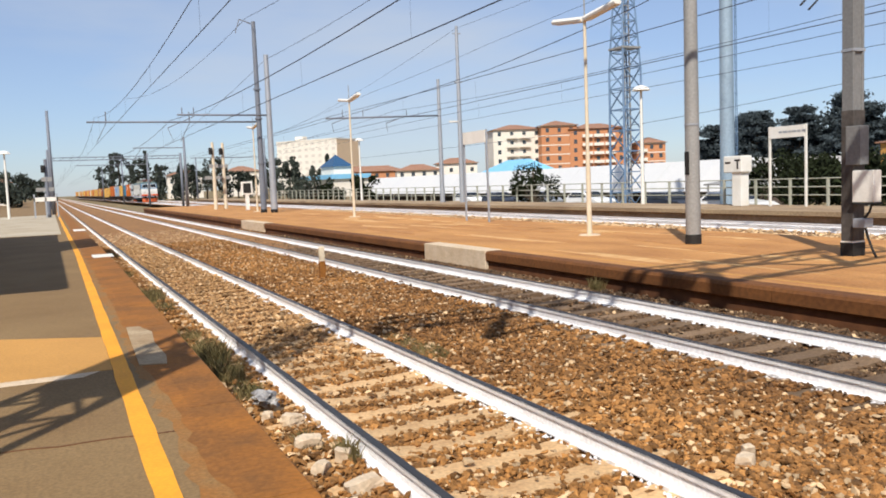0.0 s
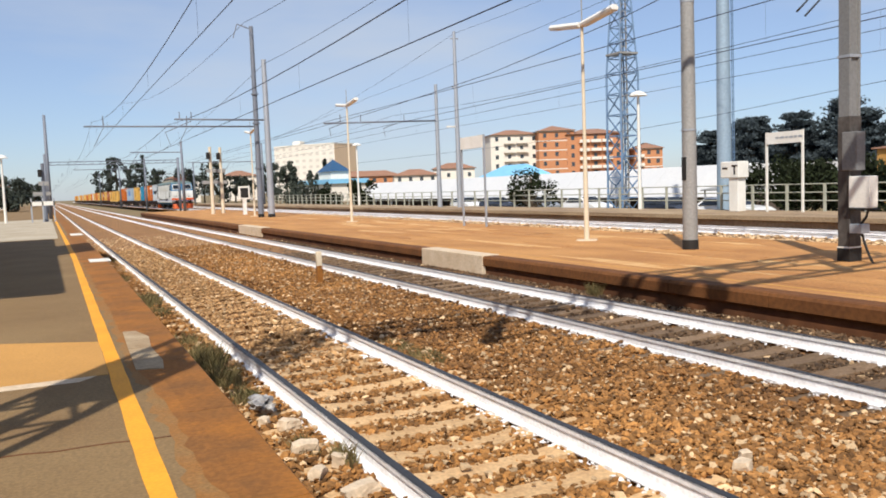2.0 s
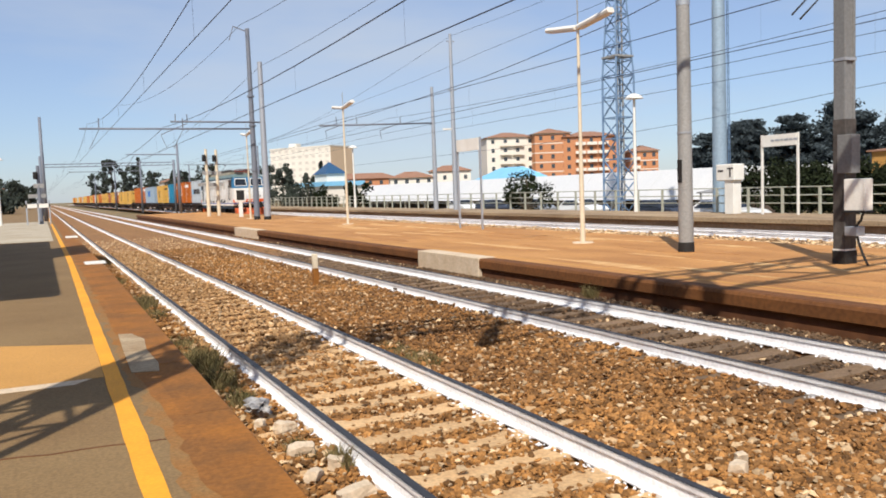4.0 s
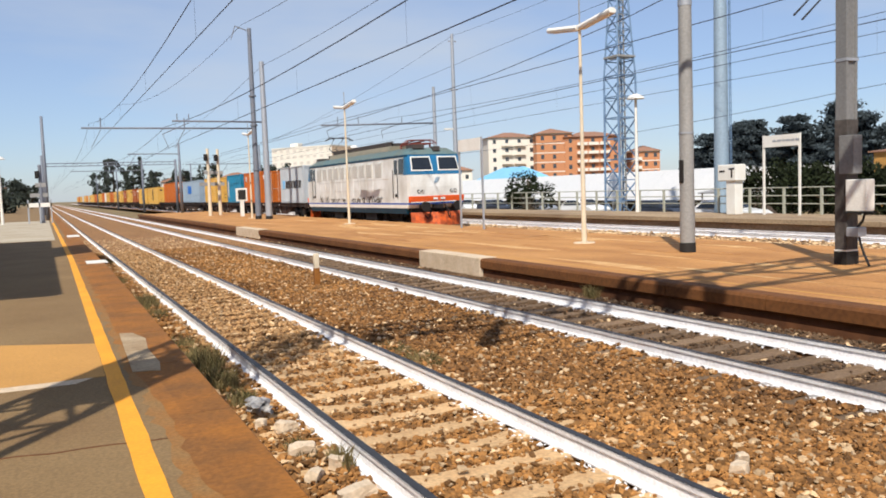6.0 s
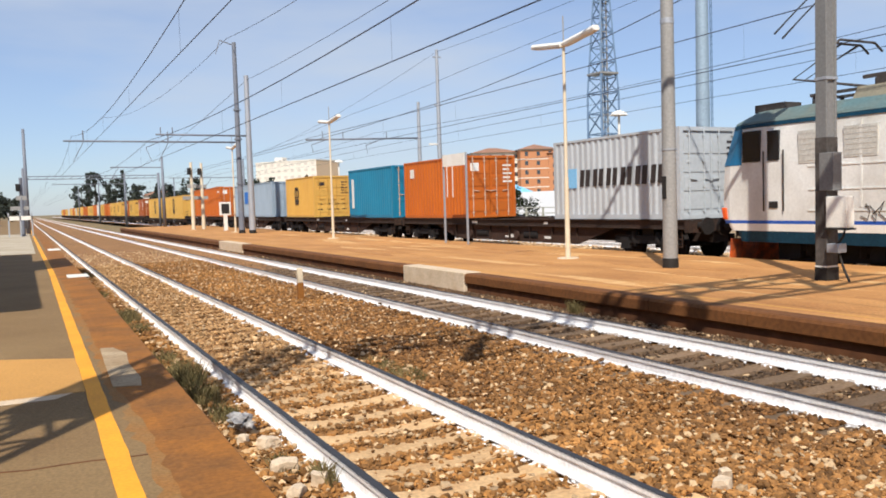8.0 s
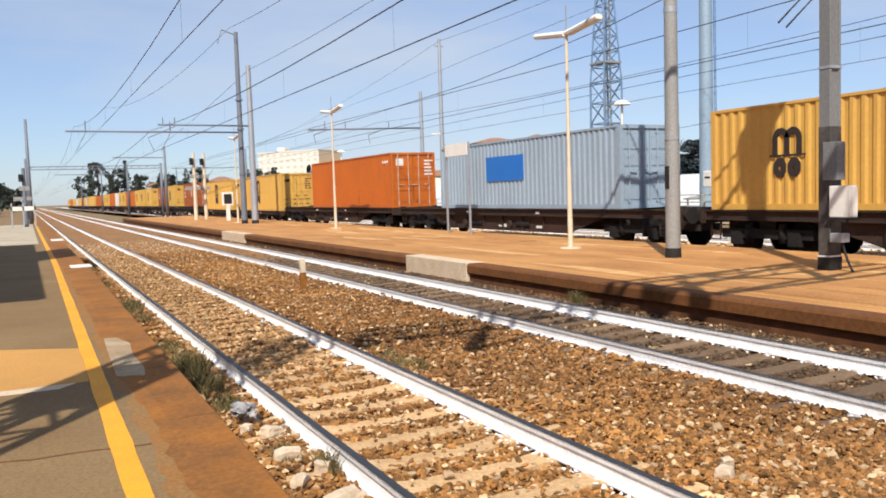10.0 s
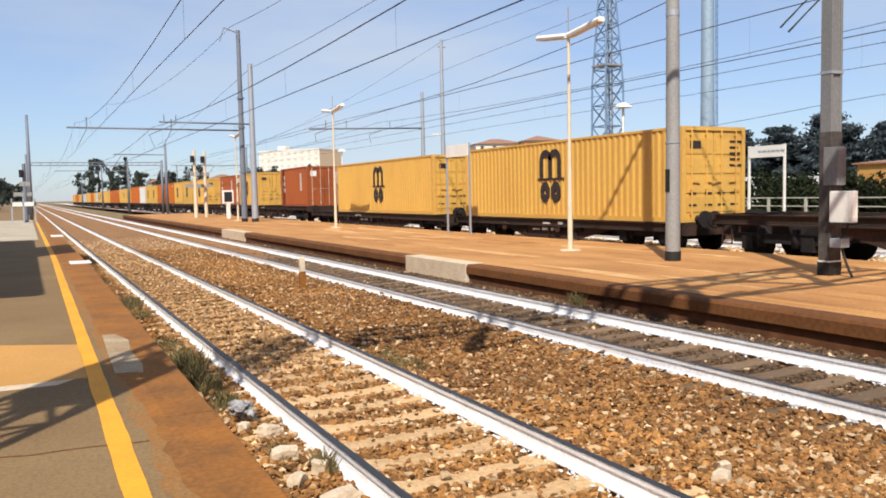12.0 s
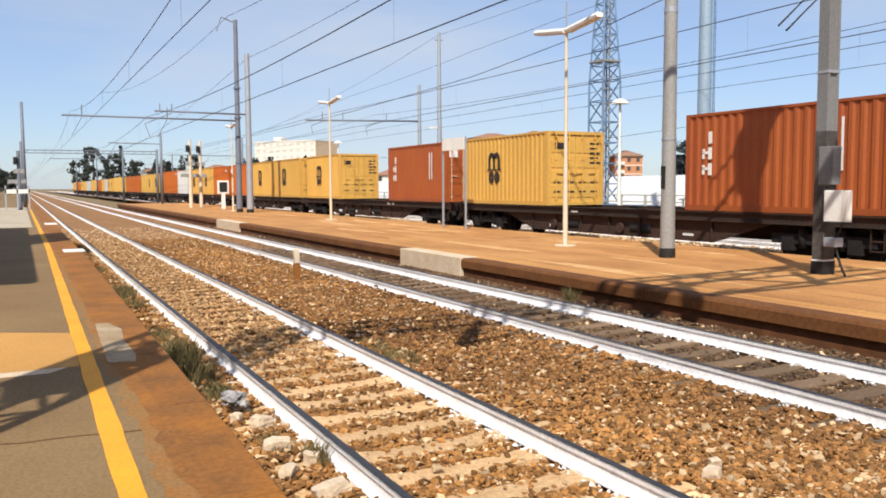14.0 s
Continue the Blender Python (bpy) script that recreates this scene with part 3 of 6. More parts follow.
            box(bm, s * 1.490 - 0.03, s * 1.490 + 0.03, 1.46, 1.80, 2.66, 3.38, mir)
            part("door_window", bm, M["glass"], body, "dark cab door window")
            for yy in (1.36, 1.94):
                bm = BM()
                tube(bm, mir @ Vector((s * 1.54, yy, 1.45)), mir @ Vector((s * 1.54, yy, 2.9)), 0.018, n=6)
                part("handrail", bm, M["bogie"], body)
            bm = BM()
            box(bm, s * 1.50 - 0.02, s * 1.50 + 0.02, 1.5, 1.75, 1.52, 1.68, mir)
            part("step_recess", bm, M["black"], body)
            for dx, rr in ((1.0, 0.085), (0.78, 0.075)):
                bm = BM()
                tube(bm, mir @ Vector((s * dx, 0.02, 1.78)), mir @ Vector((s * dx, -0.05, 1.77)), rr, rr * 0.95, 12)
                lamp = part("headlight", bm, M["bogie"], body, "round headlight in a dark rim")
                bm = BM()
                tube(bm, mir @ Vector((s * dx, -0.04, 1.77)), mir @ Vector((s * dx, -0.056, 1.77)), rr * 0.7, n=12)
                part("lens", bm, M["headlamp"], lamp)
            bm = BM()
            v = [mir @ Vector(q) for q in ((0, -0.34, 0.06), (s * 1.38, 0.10, 0.06), (s * 1.38, 0.16, 0.74), (0, -0.10, 0.74))]
            w = [mir @ Vector(q) for q in ((0, -0.28, 0.06), (s * 1.38, 0.16, 0.06), (s * 1.38, 0.22, 0.74), (0, -0.04, 0.74))]
            a, b = [bm.verts.new(q) for q in v], [bm.verts.new(q) for q in w]
            for i in range(4):
                bm.faces.new((a[i], a[(i + 1) % 4], b[(i + 1) % 4], b[i]))
            bm.faces.new(a)
            bm.faces.new(b[::-1])
            part("snow_plough", bm, M["loco_plough"], t, "orange-red snow plough blade with worn patches")
            bm = BM()
            pts = [(s * 0.45, 0.1, 1.1), (s * 0.48, -0.15, 0.85), (s * 0.5, -0.2, 0.55), (s * 0.62, -0.15, 0.42), (s * 0.7, 0.0, 0.6), (s * 0.72, 0.2, 0.9)]
            sweep(bm, [mir @ Vector(q) for q in pts], 0.03, 6)
            part("hose", bm, M["bogie"], t, "black brake hose")
        bm = BM()
        v = [mir @ Vector(q) for q in ((-0.16, -0.008, 2.18), (0.02, -0.008, 2.18), (0.18, 0.0, 2.46), (-0.02, 0.0, 2.46))]
        a = [bm.verts.new(q) for q in v]
        b = [bm.verts.new(q + Vector((0, 0.012 if rear else -0.012, 0))) for q in v]
        for i in range(4):
            bm.faces.new((a[i], a[(i + 1) % 4], b[(i + 1) % 4], b[i]))
        bm.faces.new(a)
        bm.faces.new(b[::-1])
        part("emblem", bm, M["blue_grey"], body, "small blue-grey slanted emblem")
        bm = BM()
        box(bm, -0.16, 0.16, -0.32, 0.4, 0.92, 1.12, mir)
        part("coupling", bm, M["bogie"], t, "black screw coupling")
        bm = BM()
        box(bm, -0.95, -0.35, 0.6, 1.5, 3.9, 4.10, mir)
        part("horn_box", bm, M["roof_gear"], t)
        bm = BM()
        box(bm, 0.1, 0.45, 0.45, 0.8, 3.78, 4.0, mir)
        part("roof_lamp", bm, M["roof_gear"], t)
        buffers(t, 0.05 if not rear else L - 0.05, -1.25 if not rear else 1.25)
    for s in (-1, 1):
        for i in range(10):
            y = (3.95, 14.2)[i] if i < 2 else 5.38 + (i - 2) * 1.10
            z0, w = (2.55, 0.46) if i < 2 else (2.62, 0.40)
            bm = BM()
            box(bm, s * 1.492 - 0.02, s * 1.492 + 0.02, y - w, y + w, z0, 3.30)
            v = part("vent", bm, M["grille"], body, "square louvred vent")
            for k in range(6):
                z = z0 + (k + 0.5) * (3.30 - z0) / 6
                bm = BM()
                box(bm, s * 1.511 - 0.006, s * 1.511 + 0.006, y - w + 0.03, y + w - 0.03, z - 0.010, z + 0.010)
                part("slat", bm, M["grille"], v)
        for z in (2.46, 1.92, 1.44):
            bm = BM()
            box(bm, s * 1.502 - 0.014, s * 1.502 + 0.014, 2.6, L - 2.6, z, z + 0.035)
            part("rib", bm, M["loco_white"], body)
        for i in range(10):
            y = 4.83 + i * 1.03
            bm = BM()
            box(bm, s * 1.498 - 0.016, s * 1.498 + 0.016, y - 0.03, y + 0.03, 1.53, 3.40)
            part("rib", bm, M["loco_white"], body)
        bm = BM()
        rnd = random.Random(5)
        for i in range(13):
            y, rise = 3.4 + (i % 10) * 1.15 + rnd.uniform(-0.45, 0.45), rnd.uniform(0.10, 0.22)
            turn, step = rnd.uniform(0.45, 1.1), rnd.uniform(0.03, 0.06)
            pts = []
            for k in range(18):
                a = k * turn + i
                pts.append((s * 1.520, y + k * step * 0.7 + 0.10 * math.cos(a * 1.7), 1.27 + rise * 0.75 * (1 + math.sin(a * 1.1)) + 0.06 * math.sin(k * 2.3)))
            sweep(bm, pts, 0.011, 4)
        tagged(part("paint_scrawl", bm, M["roof_gear"], body, "dark sprayed scrawl"), kind="stuff")
        bm = BM()
        for i in range(26):
            y = 3.7 + i * 0.37
            box(bm, s * 0.80 - 0.05, s * 0.80 + 0.05, y, y + 0.22, 4.16, 4.38)
        box(bm, s * 0.80 - 0.04, s * 0.80 + 0.04, 3.5, 13.5, 4.36, 4.44)
        part("roof_grille", bm, M["roof_gear"], t, "dark slotted roof grille")
    bm = BM()
    box(bm, -0.7, 0.7, 3.7, 13.3, 4.19, 4.36)
    part("roof_equipment", bm, M["roof_gear"], t, "dark grimy roof deck")
    pantograph(t, 2.4, False)
    pantograph(t, 14.3, True)
    for y in (3.0, 8.5, 14.0):
        bogie(t, y, 2.15, 0.52, 0.9)
    bm = BM()
    box(bm, -0.95, 0.95, 1.3, L - 1.3, 0.24, 0.78)
    part("underframe", bm, M["bogie"], t)
    for y in (5.75, 11.25):
        bm = BM()
        box(bm, -1.3, 1.3, y - 0.8, y + 0.8, 0.30, 0.68)
        part("underfloor_box", bm, M["bogie"], t)
    return t


PAINT = {
    "yellow": mat("ochre_yellow_container", (0.62, 0.365, 0.075), 0.55, var=0.05, scale=0.9, fine=9, bump=0.03, second=(0.50, 0.27, 0.06), amount=0.5, objvar=0.08, streak=(1, 1, 0.4)),
    "orange": mat("orange_container", (0.48, 0.118, 0.009), 0.55, var=0.06, scale=0.9, fine=9, bump=0.03, second=(0.34, 0.080, 0.010), amount=0.5, objvar=0.08, streak=(1, 1, 0.4)),
    "red": mat("red_brown_container", (0.32, 0.082, 0.016), 0.55, var=0.06, scale=0.9, fine=9, bump=0.03, second=(0.24, 0.05, 0.018), amount=0.5, objvar=0.08, streak=(1, 1, 0.4)),
    "blue": mat("blue_container", (0.015, 0.20, 0.34), 0.5, var=0.06, scale=0.9, fine=9, bump=0.03, second=(0.02, 0.13, 0.22), amount=0.5, streak=(1, 1, 0.4)),
    "grey": mat("pale_grey_container", (0.46, 0.50, 0.53), 0.55, var=0.05, scale=0.9, fine=9, bump=0.03, second=(0.33, 0.34, 0.34), amount=0.5, streak=(1, 1, 0.4)),
    "bluegrey": mat("blue_grey_container", (0.30, 0.38, 0.46), 0.55, var=0.05, scale=0.9, fine=9, bump=0.03, second=(0.22, 0.27, 0.32), amount=0.5, streak=(1, 1, 0.4)),
    "white": mat("off_white_container", (0.66, 0.64, 0.60), 0.55, var=0.05, scale=0.9, fine=9, bump=0.03, second=(0.5, 0.47, 0.42), amount=0.5, streak=(1, 1, 0.4)),
}
PAINT_WORDS = {"yellow": "ochre-yellow", "orange": "orange", "red": "red-brown", "blue": "deep blue", "grey": "pale grey", "bluegrey": "blue-grey", "white": "off-white"}
M["rod_cream"] = mat("pale_weathered_rod", (0.60, 0.42, 0.30), 0.6, 0.1, var=0.2, scale=3, fine=20, bump=0.05)
M["marks_white"] = mat("white_marking", (0.75, 0.74, 0.70), 0.6, var=0.1, bump=0)
M["marks_dark"] = mat("dark_marking", (0.03, 0.022, 0.02), 0.6, var=0.1, bump=0)
M["marks_pale_blue"] = mat("pale_blue_marking", (0.22, 0.50, 0.78), 0.6, var=0.1, bump=0)
M["marks_blue"] = mat("blue_marking", (0.02, 0.16, 0.55), 0.6, var=0.1, bump=0)


def container(kind, L, H=2.60, mark=""):
    W = 1.219
    size = "long" if L > 8 else "short"
    t = thing("shipping_container", PAINT_WORDS[kind] + " corrugated steel " + size + " shipping container on a wagon", "shipping container", "containers on the train")
    paint = PAINT[kind]
    h = L / 2
    n = int((L - 0.3) / 0.278)
    p = (L - 0.3) / n
    for s in (-1, 1):
        prof, bm = [], BM()
        for i in range(n):
            y = -h + 0.15 + i * p
            prof += [(y, 0.0), (y + p * 0.30, 0.0), (y + p * 0.5, -0.036), (y + p * 0.80, -0.036)]
        prof.append((h - 0.15, 0.0))
        lo = [bm.verts.new((s * (W - 0.014 + d), y, 0.15)) for y, d in prof]
        hi = [bm.verts.new((s * (W - 0.014 + d), y, H - 0.07)) for y, d in prof]
        for i in range(len(prof) - 1):
            bm.faces.new((lo[i], lo[i + 1], hi[i + 1], hi[i]))
        part("side_panel", bm, paint, t)
    bm = BM()
    prof = [(-1.15 + i * 0.115, -0.03 if i % 2 else 0.0) for i in range(21)]
    lo = [bm.verts.new((x, h - 0.04 + d, 0.12)) for x, d in prof]
    hi = [bm.verts.new((x, h - 0.04 + d, H - 0.07)) for x, d in prof]
    for i in range(20):
        bm.faces.new((lo[i], lo[i + 1], hi[i + 1], hi[i]))
    part("end_panel", bm, paint, t)
    bm = BM()
    box(bm, -W + 0.03, W - 0.03, -h + 0.06, h - 0.05, H - 0.05, H - 0.02)
    part("roof_panel", bm, paint, t)
    bm = BM()
    box(bm, -W + 0.06, W - 0.06, -h + 0.06, h - 0.06, 0.10, 0.16)
    part("floor_panel", bm, paint, t)
    bm = BM()
    for s in (-1, 1):
        for e in (-1, 1):
            box(bm, min(s * W, s * (W - 0.13)), max(s * W, s * (W - 0.13)), e * h - (0.15 if e > 0 else 0), e * h + (0.15 if e < 0 else 0), 0, H)
        box(bm, min(s * W, s * (W - 0.06)), max(s * W, s * (W - 0.06)), -h + 0.15, h - 0.15, 0.0, 0.15)
        box(bm, min(s * W, s * (W - 0.06)), max(s * W, s * (W - 0.06)), -h + 0.15, h - 0.15, H - 0.07, H)
    for e in (-1, 1):
        a = e * h
        box(bm, -W + 0.13, W - 0.13, min(a, a - e * 0.1), max(a, a - e * 0.1), 0.0, 0.12)
        box(bm, -W + 0.13, W - 0.13, min(a, a - e * 0.1), max(a, a - e * 0.1), H - 0.11, H)
    part("frame", bm, paint, t, bevel=0.0)
    for s in (-1, 1):
        bm = BM()
        xa, xb = sorted((s * 0.012, s * (W - 0.13)))
        box(bm, xa, xb, -h + 0.05, -h + 0.09, 0.12, H - 0.11)
        d = part("door", bm, paint, t)
        for k in range(4):
            z = 0.28 + k * (H - 0.5) / 4
            bm = BM()
            box(bm, xa + 0.06, xb - 0.06, -h + 0.03, -h + 0.052, z, z + (H - 0.5) / 4 - 0.12)
            part("door_panel", bm, paint, d)
        for k in (0.25, 0.78):
            bm = BM()
            x = s * (0.02 + k * (W - 0.15))
            tube(bm, (x, -h + 0.0, 0.06), (x, -h + 0.0, H - 0.06), 0.022, n=6)
            for z in (0.2, 0.9, 1.6, H - 0.25):
                box(bm, x - 0.05, x + 0.05, -h - 0.01, -h + 0.04, z, z + 0.05)
            bar(bm, (x, -h - 0.01, 1.15), (x - s * 0.28, -h - 0.01, 1.12), 0.03)
            part("lock_rod", bm, M["rod_cream"] if kind in ("orange", "red", "blue") else paint, d, "pale weathered lock rod" if kind in ("orange", "red", "blue") else "")
    # markings: plain blocks and bars
    rnd = random.Random(len(kind) * 7 + int(L))
    bm = BM()
    for r in range(5):
        w = rnd.uniform(0.3, 0.5)
        z = H - 0.45 - r * 0.17
        box(bm, 0.62, 0.62 + w, -h + 0.018, -h + 0.028, z, z + 0.07)
    if kind in ("orange", "red", "white"):
        box(bm, -0.95, -0.55, -h + 0.018, -h + 0.028, H - 0.65, H - 0.3)
    if kind == "yellow":
        box(bm, -0.9, -0.5, -h + 0.018, -h + 0.028, H - 0.62, H - 0.40)
        for k in (-0.8, -0.2, 0.3, 0.8):
            box(bm, k - 0.14, k + 0.14, -h + 0.018, -h + 0.028, 0.45, 0.51)
            box(bm, k - 0.14, k + 0.14, -h + 0.018, -h + 0.028, 0.80, 0.84)
    part("door_markings", bm, M["marks_white"] if kind in ("orange", "red", "blue") else M["marks_dark"], t)
    bm = BM()
    x0, x1 = -W - 0.004, -W + 0.012
    marks = M["marks_white"]
    if mark == "arches":
        marks = M["marks_dark"]
        k = 0.65 if L > 8 else 0.42
        c, z = (0.15 if L > 8 else 0.6), H * 0.5
        # two joined arches on a thin foot line
        for e in (-1, 1):
            for i in range(8):
                a0, a1 = math.pi * i / 8, math.pi * (i + 1) / 8
                q = [(c + e * 0.42 * k + r * k * math.cos(a), z + 1.0 * k + r * k * math.sin(a) * 1.1) for r, a in ((0.58, a0), (0.58, a1), (0.24, a1), (0.24, a0))]
                f = [bm.verts.new((x0, y, zz)) for y, zz in q]
                g = [bm.verts.new((x1, y, zz)) for y, zz in q]
                for m in range(4):
                    bm.faces.new((f[m], f[(m + 1) % 4], g[(m + 1) % 4], g[m]))
                bm.faces.new(f)
                bm.faces.new(g[::-1])
        for dy in (-0.83, 0.0, 0.83):
            box(bm, x0 - 0.001, x1, c + (dy - 0.17) * k, c + (dy + 0.17) * k, z + 0.10 * k, z + 1.05 * k)
        box(bm, x0, x1, c - 1.25 * k, c + 1.2 * k, z - 0.02 * k, z + 0.10 * k)
        # two thick octagonal rings below
        for dy in (-0.50, 0.50):
            for i in range(8):
                a0, a1 = math.pi * (i + 0.5) / 4, math.pi * (i + 1.5) / 4
                q = [(c + dy * k + r * k * math.cos(a) * 0.9, z - 0.66 * k + r * k * math.sin(a) * 1.15) for r, a in ((0.52, a0), (0.52, a1), (0.11, a1), (0.11, a0))]
                f = [bm.verts.new((x0, y, zz)) for y, zz in q]
                g = [bm.verts.new((x1, y, zz)) for y, zz in q]
                for m in range(4):
                    bm.faces.new((f[m], f[(m + 1) % 4], g[(m + 1) % 4], g[m]))
                bm.faces.new(f)
                bm.faces.new(g[::-1])
    elif mark == "wide":
        marks = M["marks_dark"]
        for i in range(6):
            y = 1.38 - i * 0.68
            # two slanted bars for each character
            for d in (0.0, 0.30):
                q = [(y + 0.20 - d, 1.06), (y + 0.00 - d, 1.06), (y - 0.06 - d, 1.60), (y + 0.14 - d, 1.60)]
                f = [bm.verts.new((x0, a, b)) for a, b in q]
                g = [bm.verts.new((x1, a, b)) for a, b in q]
                for m in range(4):
                    bm.faces.new((f[m], f[(m + 1) % 4], g[(m + 1) % 4], g[m]))
                bm.faces.new(f)
                bm.faces.new(g[::-1])
        bq = BM()
        box(bq, x0, x1, 1.75, 2.42, 1.02, 1.66)
        part("logo_square", bq, M["marks_pale_blue"], t, "pale blue logo square")
    elif mark == "upright":
        for i in range(3):
            z = 1.95 - i * 0.42
            box(bm, x0, x1, h - 0.95, h - 0.83, z - 0.16, z + 0.16)
            if i:
                box(bm, x0, x1, h - 0.83, h - 0.62, z - 0.02, z + 0.06)
                box(bm, x0, x1, h - 0.70, h - 0.62, z - 0.14, z + 0.12)
        for dy in (-0.6, -1.05):
            box(bm, x0, x1, -h + 0.9 - dy * 0.5, -h + 0.96 - dy * 0.5, 1.0, 2.2)
    elif mark == "tall":
        box(bm, x0, x1, h - 0.75, h - 0.45, 0.5, 2.1)
    elif mark == "panel":
        marks = M["marks_blue"]
        box(bm, x0, x1, -0.6, 2.1, 1.05, 2.0)
    elif mark == "small":
        box(bm, x0, x1, h - 1.1, h - 0.7, H - 0.75, H - 0.35)
        for dy in (1.1, 1.6):
            box(bm, x0, x1, -h + dy, -h + dy + 0.06, 0.9, 2.2)
    else:
        for i in range(4):
            box(bm, x0, x1, -h + 0.45 + i * 0.2, -h + 0.57 + i * 0.2, H - 0.5, H - 0.38)
    part("side_markings", bm, marks, t, "plain logo shape" if mark else "")
    return t


def wagon(L, deck):
    low = deck < 1.0
    t = thing("container_wagon", ("low-decked " if low else "") + "rust-brown flat container wagon on bogies", "wagon", "wagons of the train")
    h = L / 2
    for s in (-1, 1):
        # side sill: an outward channel with web and two flanges
        bm = BM()
        xa, xb = sorted((s * 1.16, s * 1.22))
        box(bm, xa, xb, -h + 0.4, h - 0.4, deck - 0.24, deck - 0.02)
        for z in (deck - 0.26, deck - 0.03):
            xa, xb = sorted((s * 1.16, s * 1.29))
            box(bm, xa, xb, -h + 0.4, h - 0.4, z, z + 0.03)
        part("side_sill", bm, M["wagon"], t)
        # deep fish-belly web under the sill
        bm = BM()
        xa, xb = sorted((s * 1.08, s * 1.13))
        top, bot = deck - 0.25, 0.24 if low else 0.36
        pts = [(-h + 3.6, top), (h - 3.6, top), (h - 5.6, bot), (-h + 5.6, bot)]
        a = [bm.verts.new((xa, y, z)) for y, z in pts]
        b = [bm.verts.new((xb, y, z)) for y, z in pts]
        for i in range(4):
            bm.faces.new((a[i], a[(i + 1) % 4], b[(i + 1) % 4], b[i]))
        bm.faces.new(a)
        bm.faces.new(b[::-1])
        part("fish_belly", bm, M["wagon_rust"], t, "rust-brown fish-belly web")
        n = int((L - 11.2) / 1.3)
        for i in range(n + 1):
            y = -h + 5.6 + i * (L - 11.2) / n
            bm = BM()
            xa, xb = sorted((s * 1.13, s * 1.19))
            box(bm, xa, xb, y - 0.025, y + 0.025, bot, top)
            part("stiffener", bm, M["wagon"], t)
    k = int(L / 1.9)
    for i in range(k + 1):
        y = -h + 0.5 + i * (L - 1.0) / k
        bm = BM()
        box(bm, -1.16, 1.16, y - 0.07, y + 0.07, deck - 0.20, deck - 0.03)
        part("cross_member", bm, M["wagon"], t)
    bm = BM()
    box(bm, -0.3, 0.3, -h + 0.4, h - 0.4, 0.55, deck - 0.08)
    part("centre_sill", bm, M["wagon"], t)
    for e in (-1, 1):
        bm = BM()
        box(bm, -1.28, 1.28, e * (h - 0.4) - 0.09, e * (h - 0.4) + 0.09, deck - 0.35, deck)
        part("headstock", bm, M["wagon"], t)
        for s in (-1, 1):
            bm = BM()
            for y in (0.14, 0.46):
                bar(bm, (s * 1.22, e * (h - 0.5 - y), deck - 0.25), (s * 1.22, e * (h - 0.5 - y), 0.42), 0.025)
            for z in (0.44, 0.66):
                bar(bm, (s * 1.22, e * (h - 0.64), z), (s * 1.22, e * (h - 0.96), z), 0.03)
            part("step", bm, M["wagon"], t)
    for e in (-1, 1):
        bogie(t, e * (h - 2.3), 1.8, 0.46, deck - 0.22)
        buffers(t, e * (h - 0.31), e * 0.62)
    rnd = random.Random(int(L * 10))
    for i in range(5):
        y = rnd.uniform(-h + 5.8, h - 6.4)
        w = rnd.uniform(0.2, 0.5)
        bm = BM()
        if i % 2:
            box(bm, -1.225, -1.217, y, y + w, deck - 0.18, deck - 0.18 + rnd.uniform(0.06, 0.10))
        else:
            box(bm, -1.137, -1.129, y + 0.1, y + 0.1 + w, 0.5, 0.5 + rnd.uniform(0.06, 0.12))
        part("plate", bm, M["marks_white"], t, "small white stencilled plate")
    for y in (-1.9, 1.6):
        bm = BM()
        tube(bm, (-1.0, y, 0.62), (-1.0, y + 0.9, 0.62), 0.19, n=12)
        part("air_tank", bm, M["bogie"], t)
        bm = BM()
        tube(bm, (-1.19, y + 1.3, 0.60), (-1.26, y + 1.3, 0.60), 0.16, 0.16, 12)
        part("hand_wheel", bm, M["wagon_rust"], t, "rust-brown hand wheel")
    return t


LOCO = locomotive()
# each: distance of its near end behind the locomotive's front, kind, length, height, mark
ROW = [(18.1, "grey", 6.06, 2.6, "wide"), (30.5, "orange", 6.06, 2.6, "small"), (38.0, "blue", 6.06, 2.6, "tall"), (50.3, "yellow", 6.06, 2.6, "arches"),
       (60.1, "bluegrey", 12.19, 2.6, "panel"), (77.7, "orange", 12.7, 2.75, ""), (97.75, "yellow", 12.6, 2.7, "arches"), (113.4, "yellow", 12.6, 2.7, "arches"),
       (131.9, "red", 6.06, 2.6, "upright"), (144.6, "yellow", 6.06, 2.6, "arches"), (152.4, "red", 6.06, 2.6, "upright"), (165.5, "yellow", 6.06, 2.6, "arches"),
       (173.0, "yellow", 6.06, 2.6, "arches"), (179.4, "yellow", 6.06, 2.6, "arches"), (186.0, "orange", 6.06, 2.6, "")]
WAGONS = [(17.4, 19.7), (37.3, 19.7), (57.4, 19.7), (77.2, 19.7), (97.2, 14.3), (111.7, 19.5), (131.4, 19.8), (151.4, 20.4), (172.0, 20.8)]
s, tail = 193.2, random.Random(11)
TAIL = ["yellow", "white", "yellow", "orange", "yellow", "yellow", "orange", "yellow", "grey", "yellow", "orange", "yellow"]
for i in range(12):
    WAGONS.append((s, 19.7))
    kind = TAIL[i]
    if i % 3 == 1:
        ROW += [(s + 0.6, kind, 6.06, 2.6, ""), (s + 6.8, TAIL[(i + 5) % 12], 12.19, 2.7, "")]
    else:
        ROW += [(s + 0.6 + 6.2 * j, kind if j != i % 3 else TAIL[(i + 3) % 12], 6.06, 2.6, "arches" if kind == "yellow" and j != i % 3 else "") for j in range(3)]
    s += 20.0

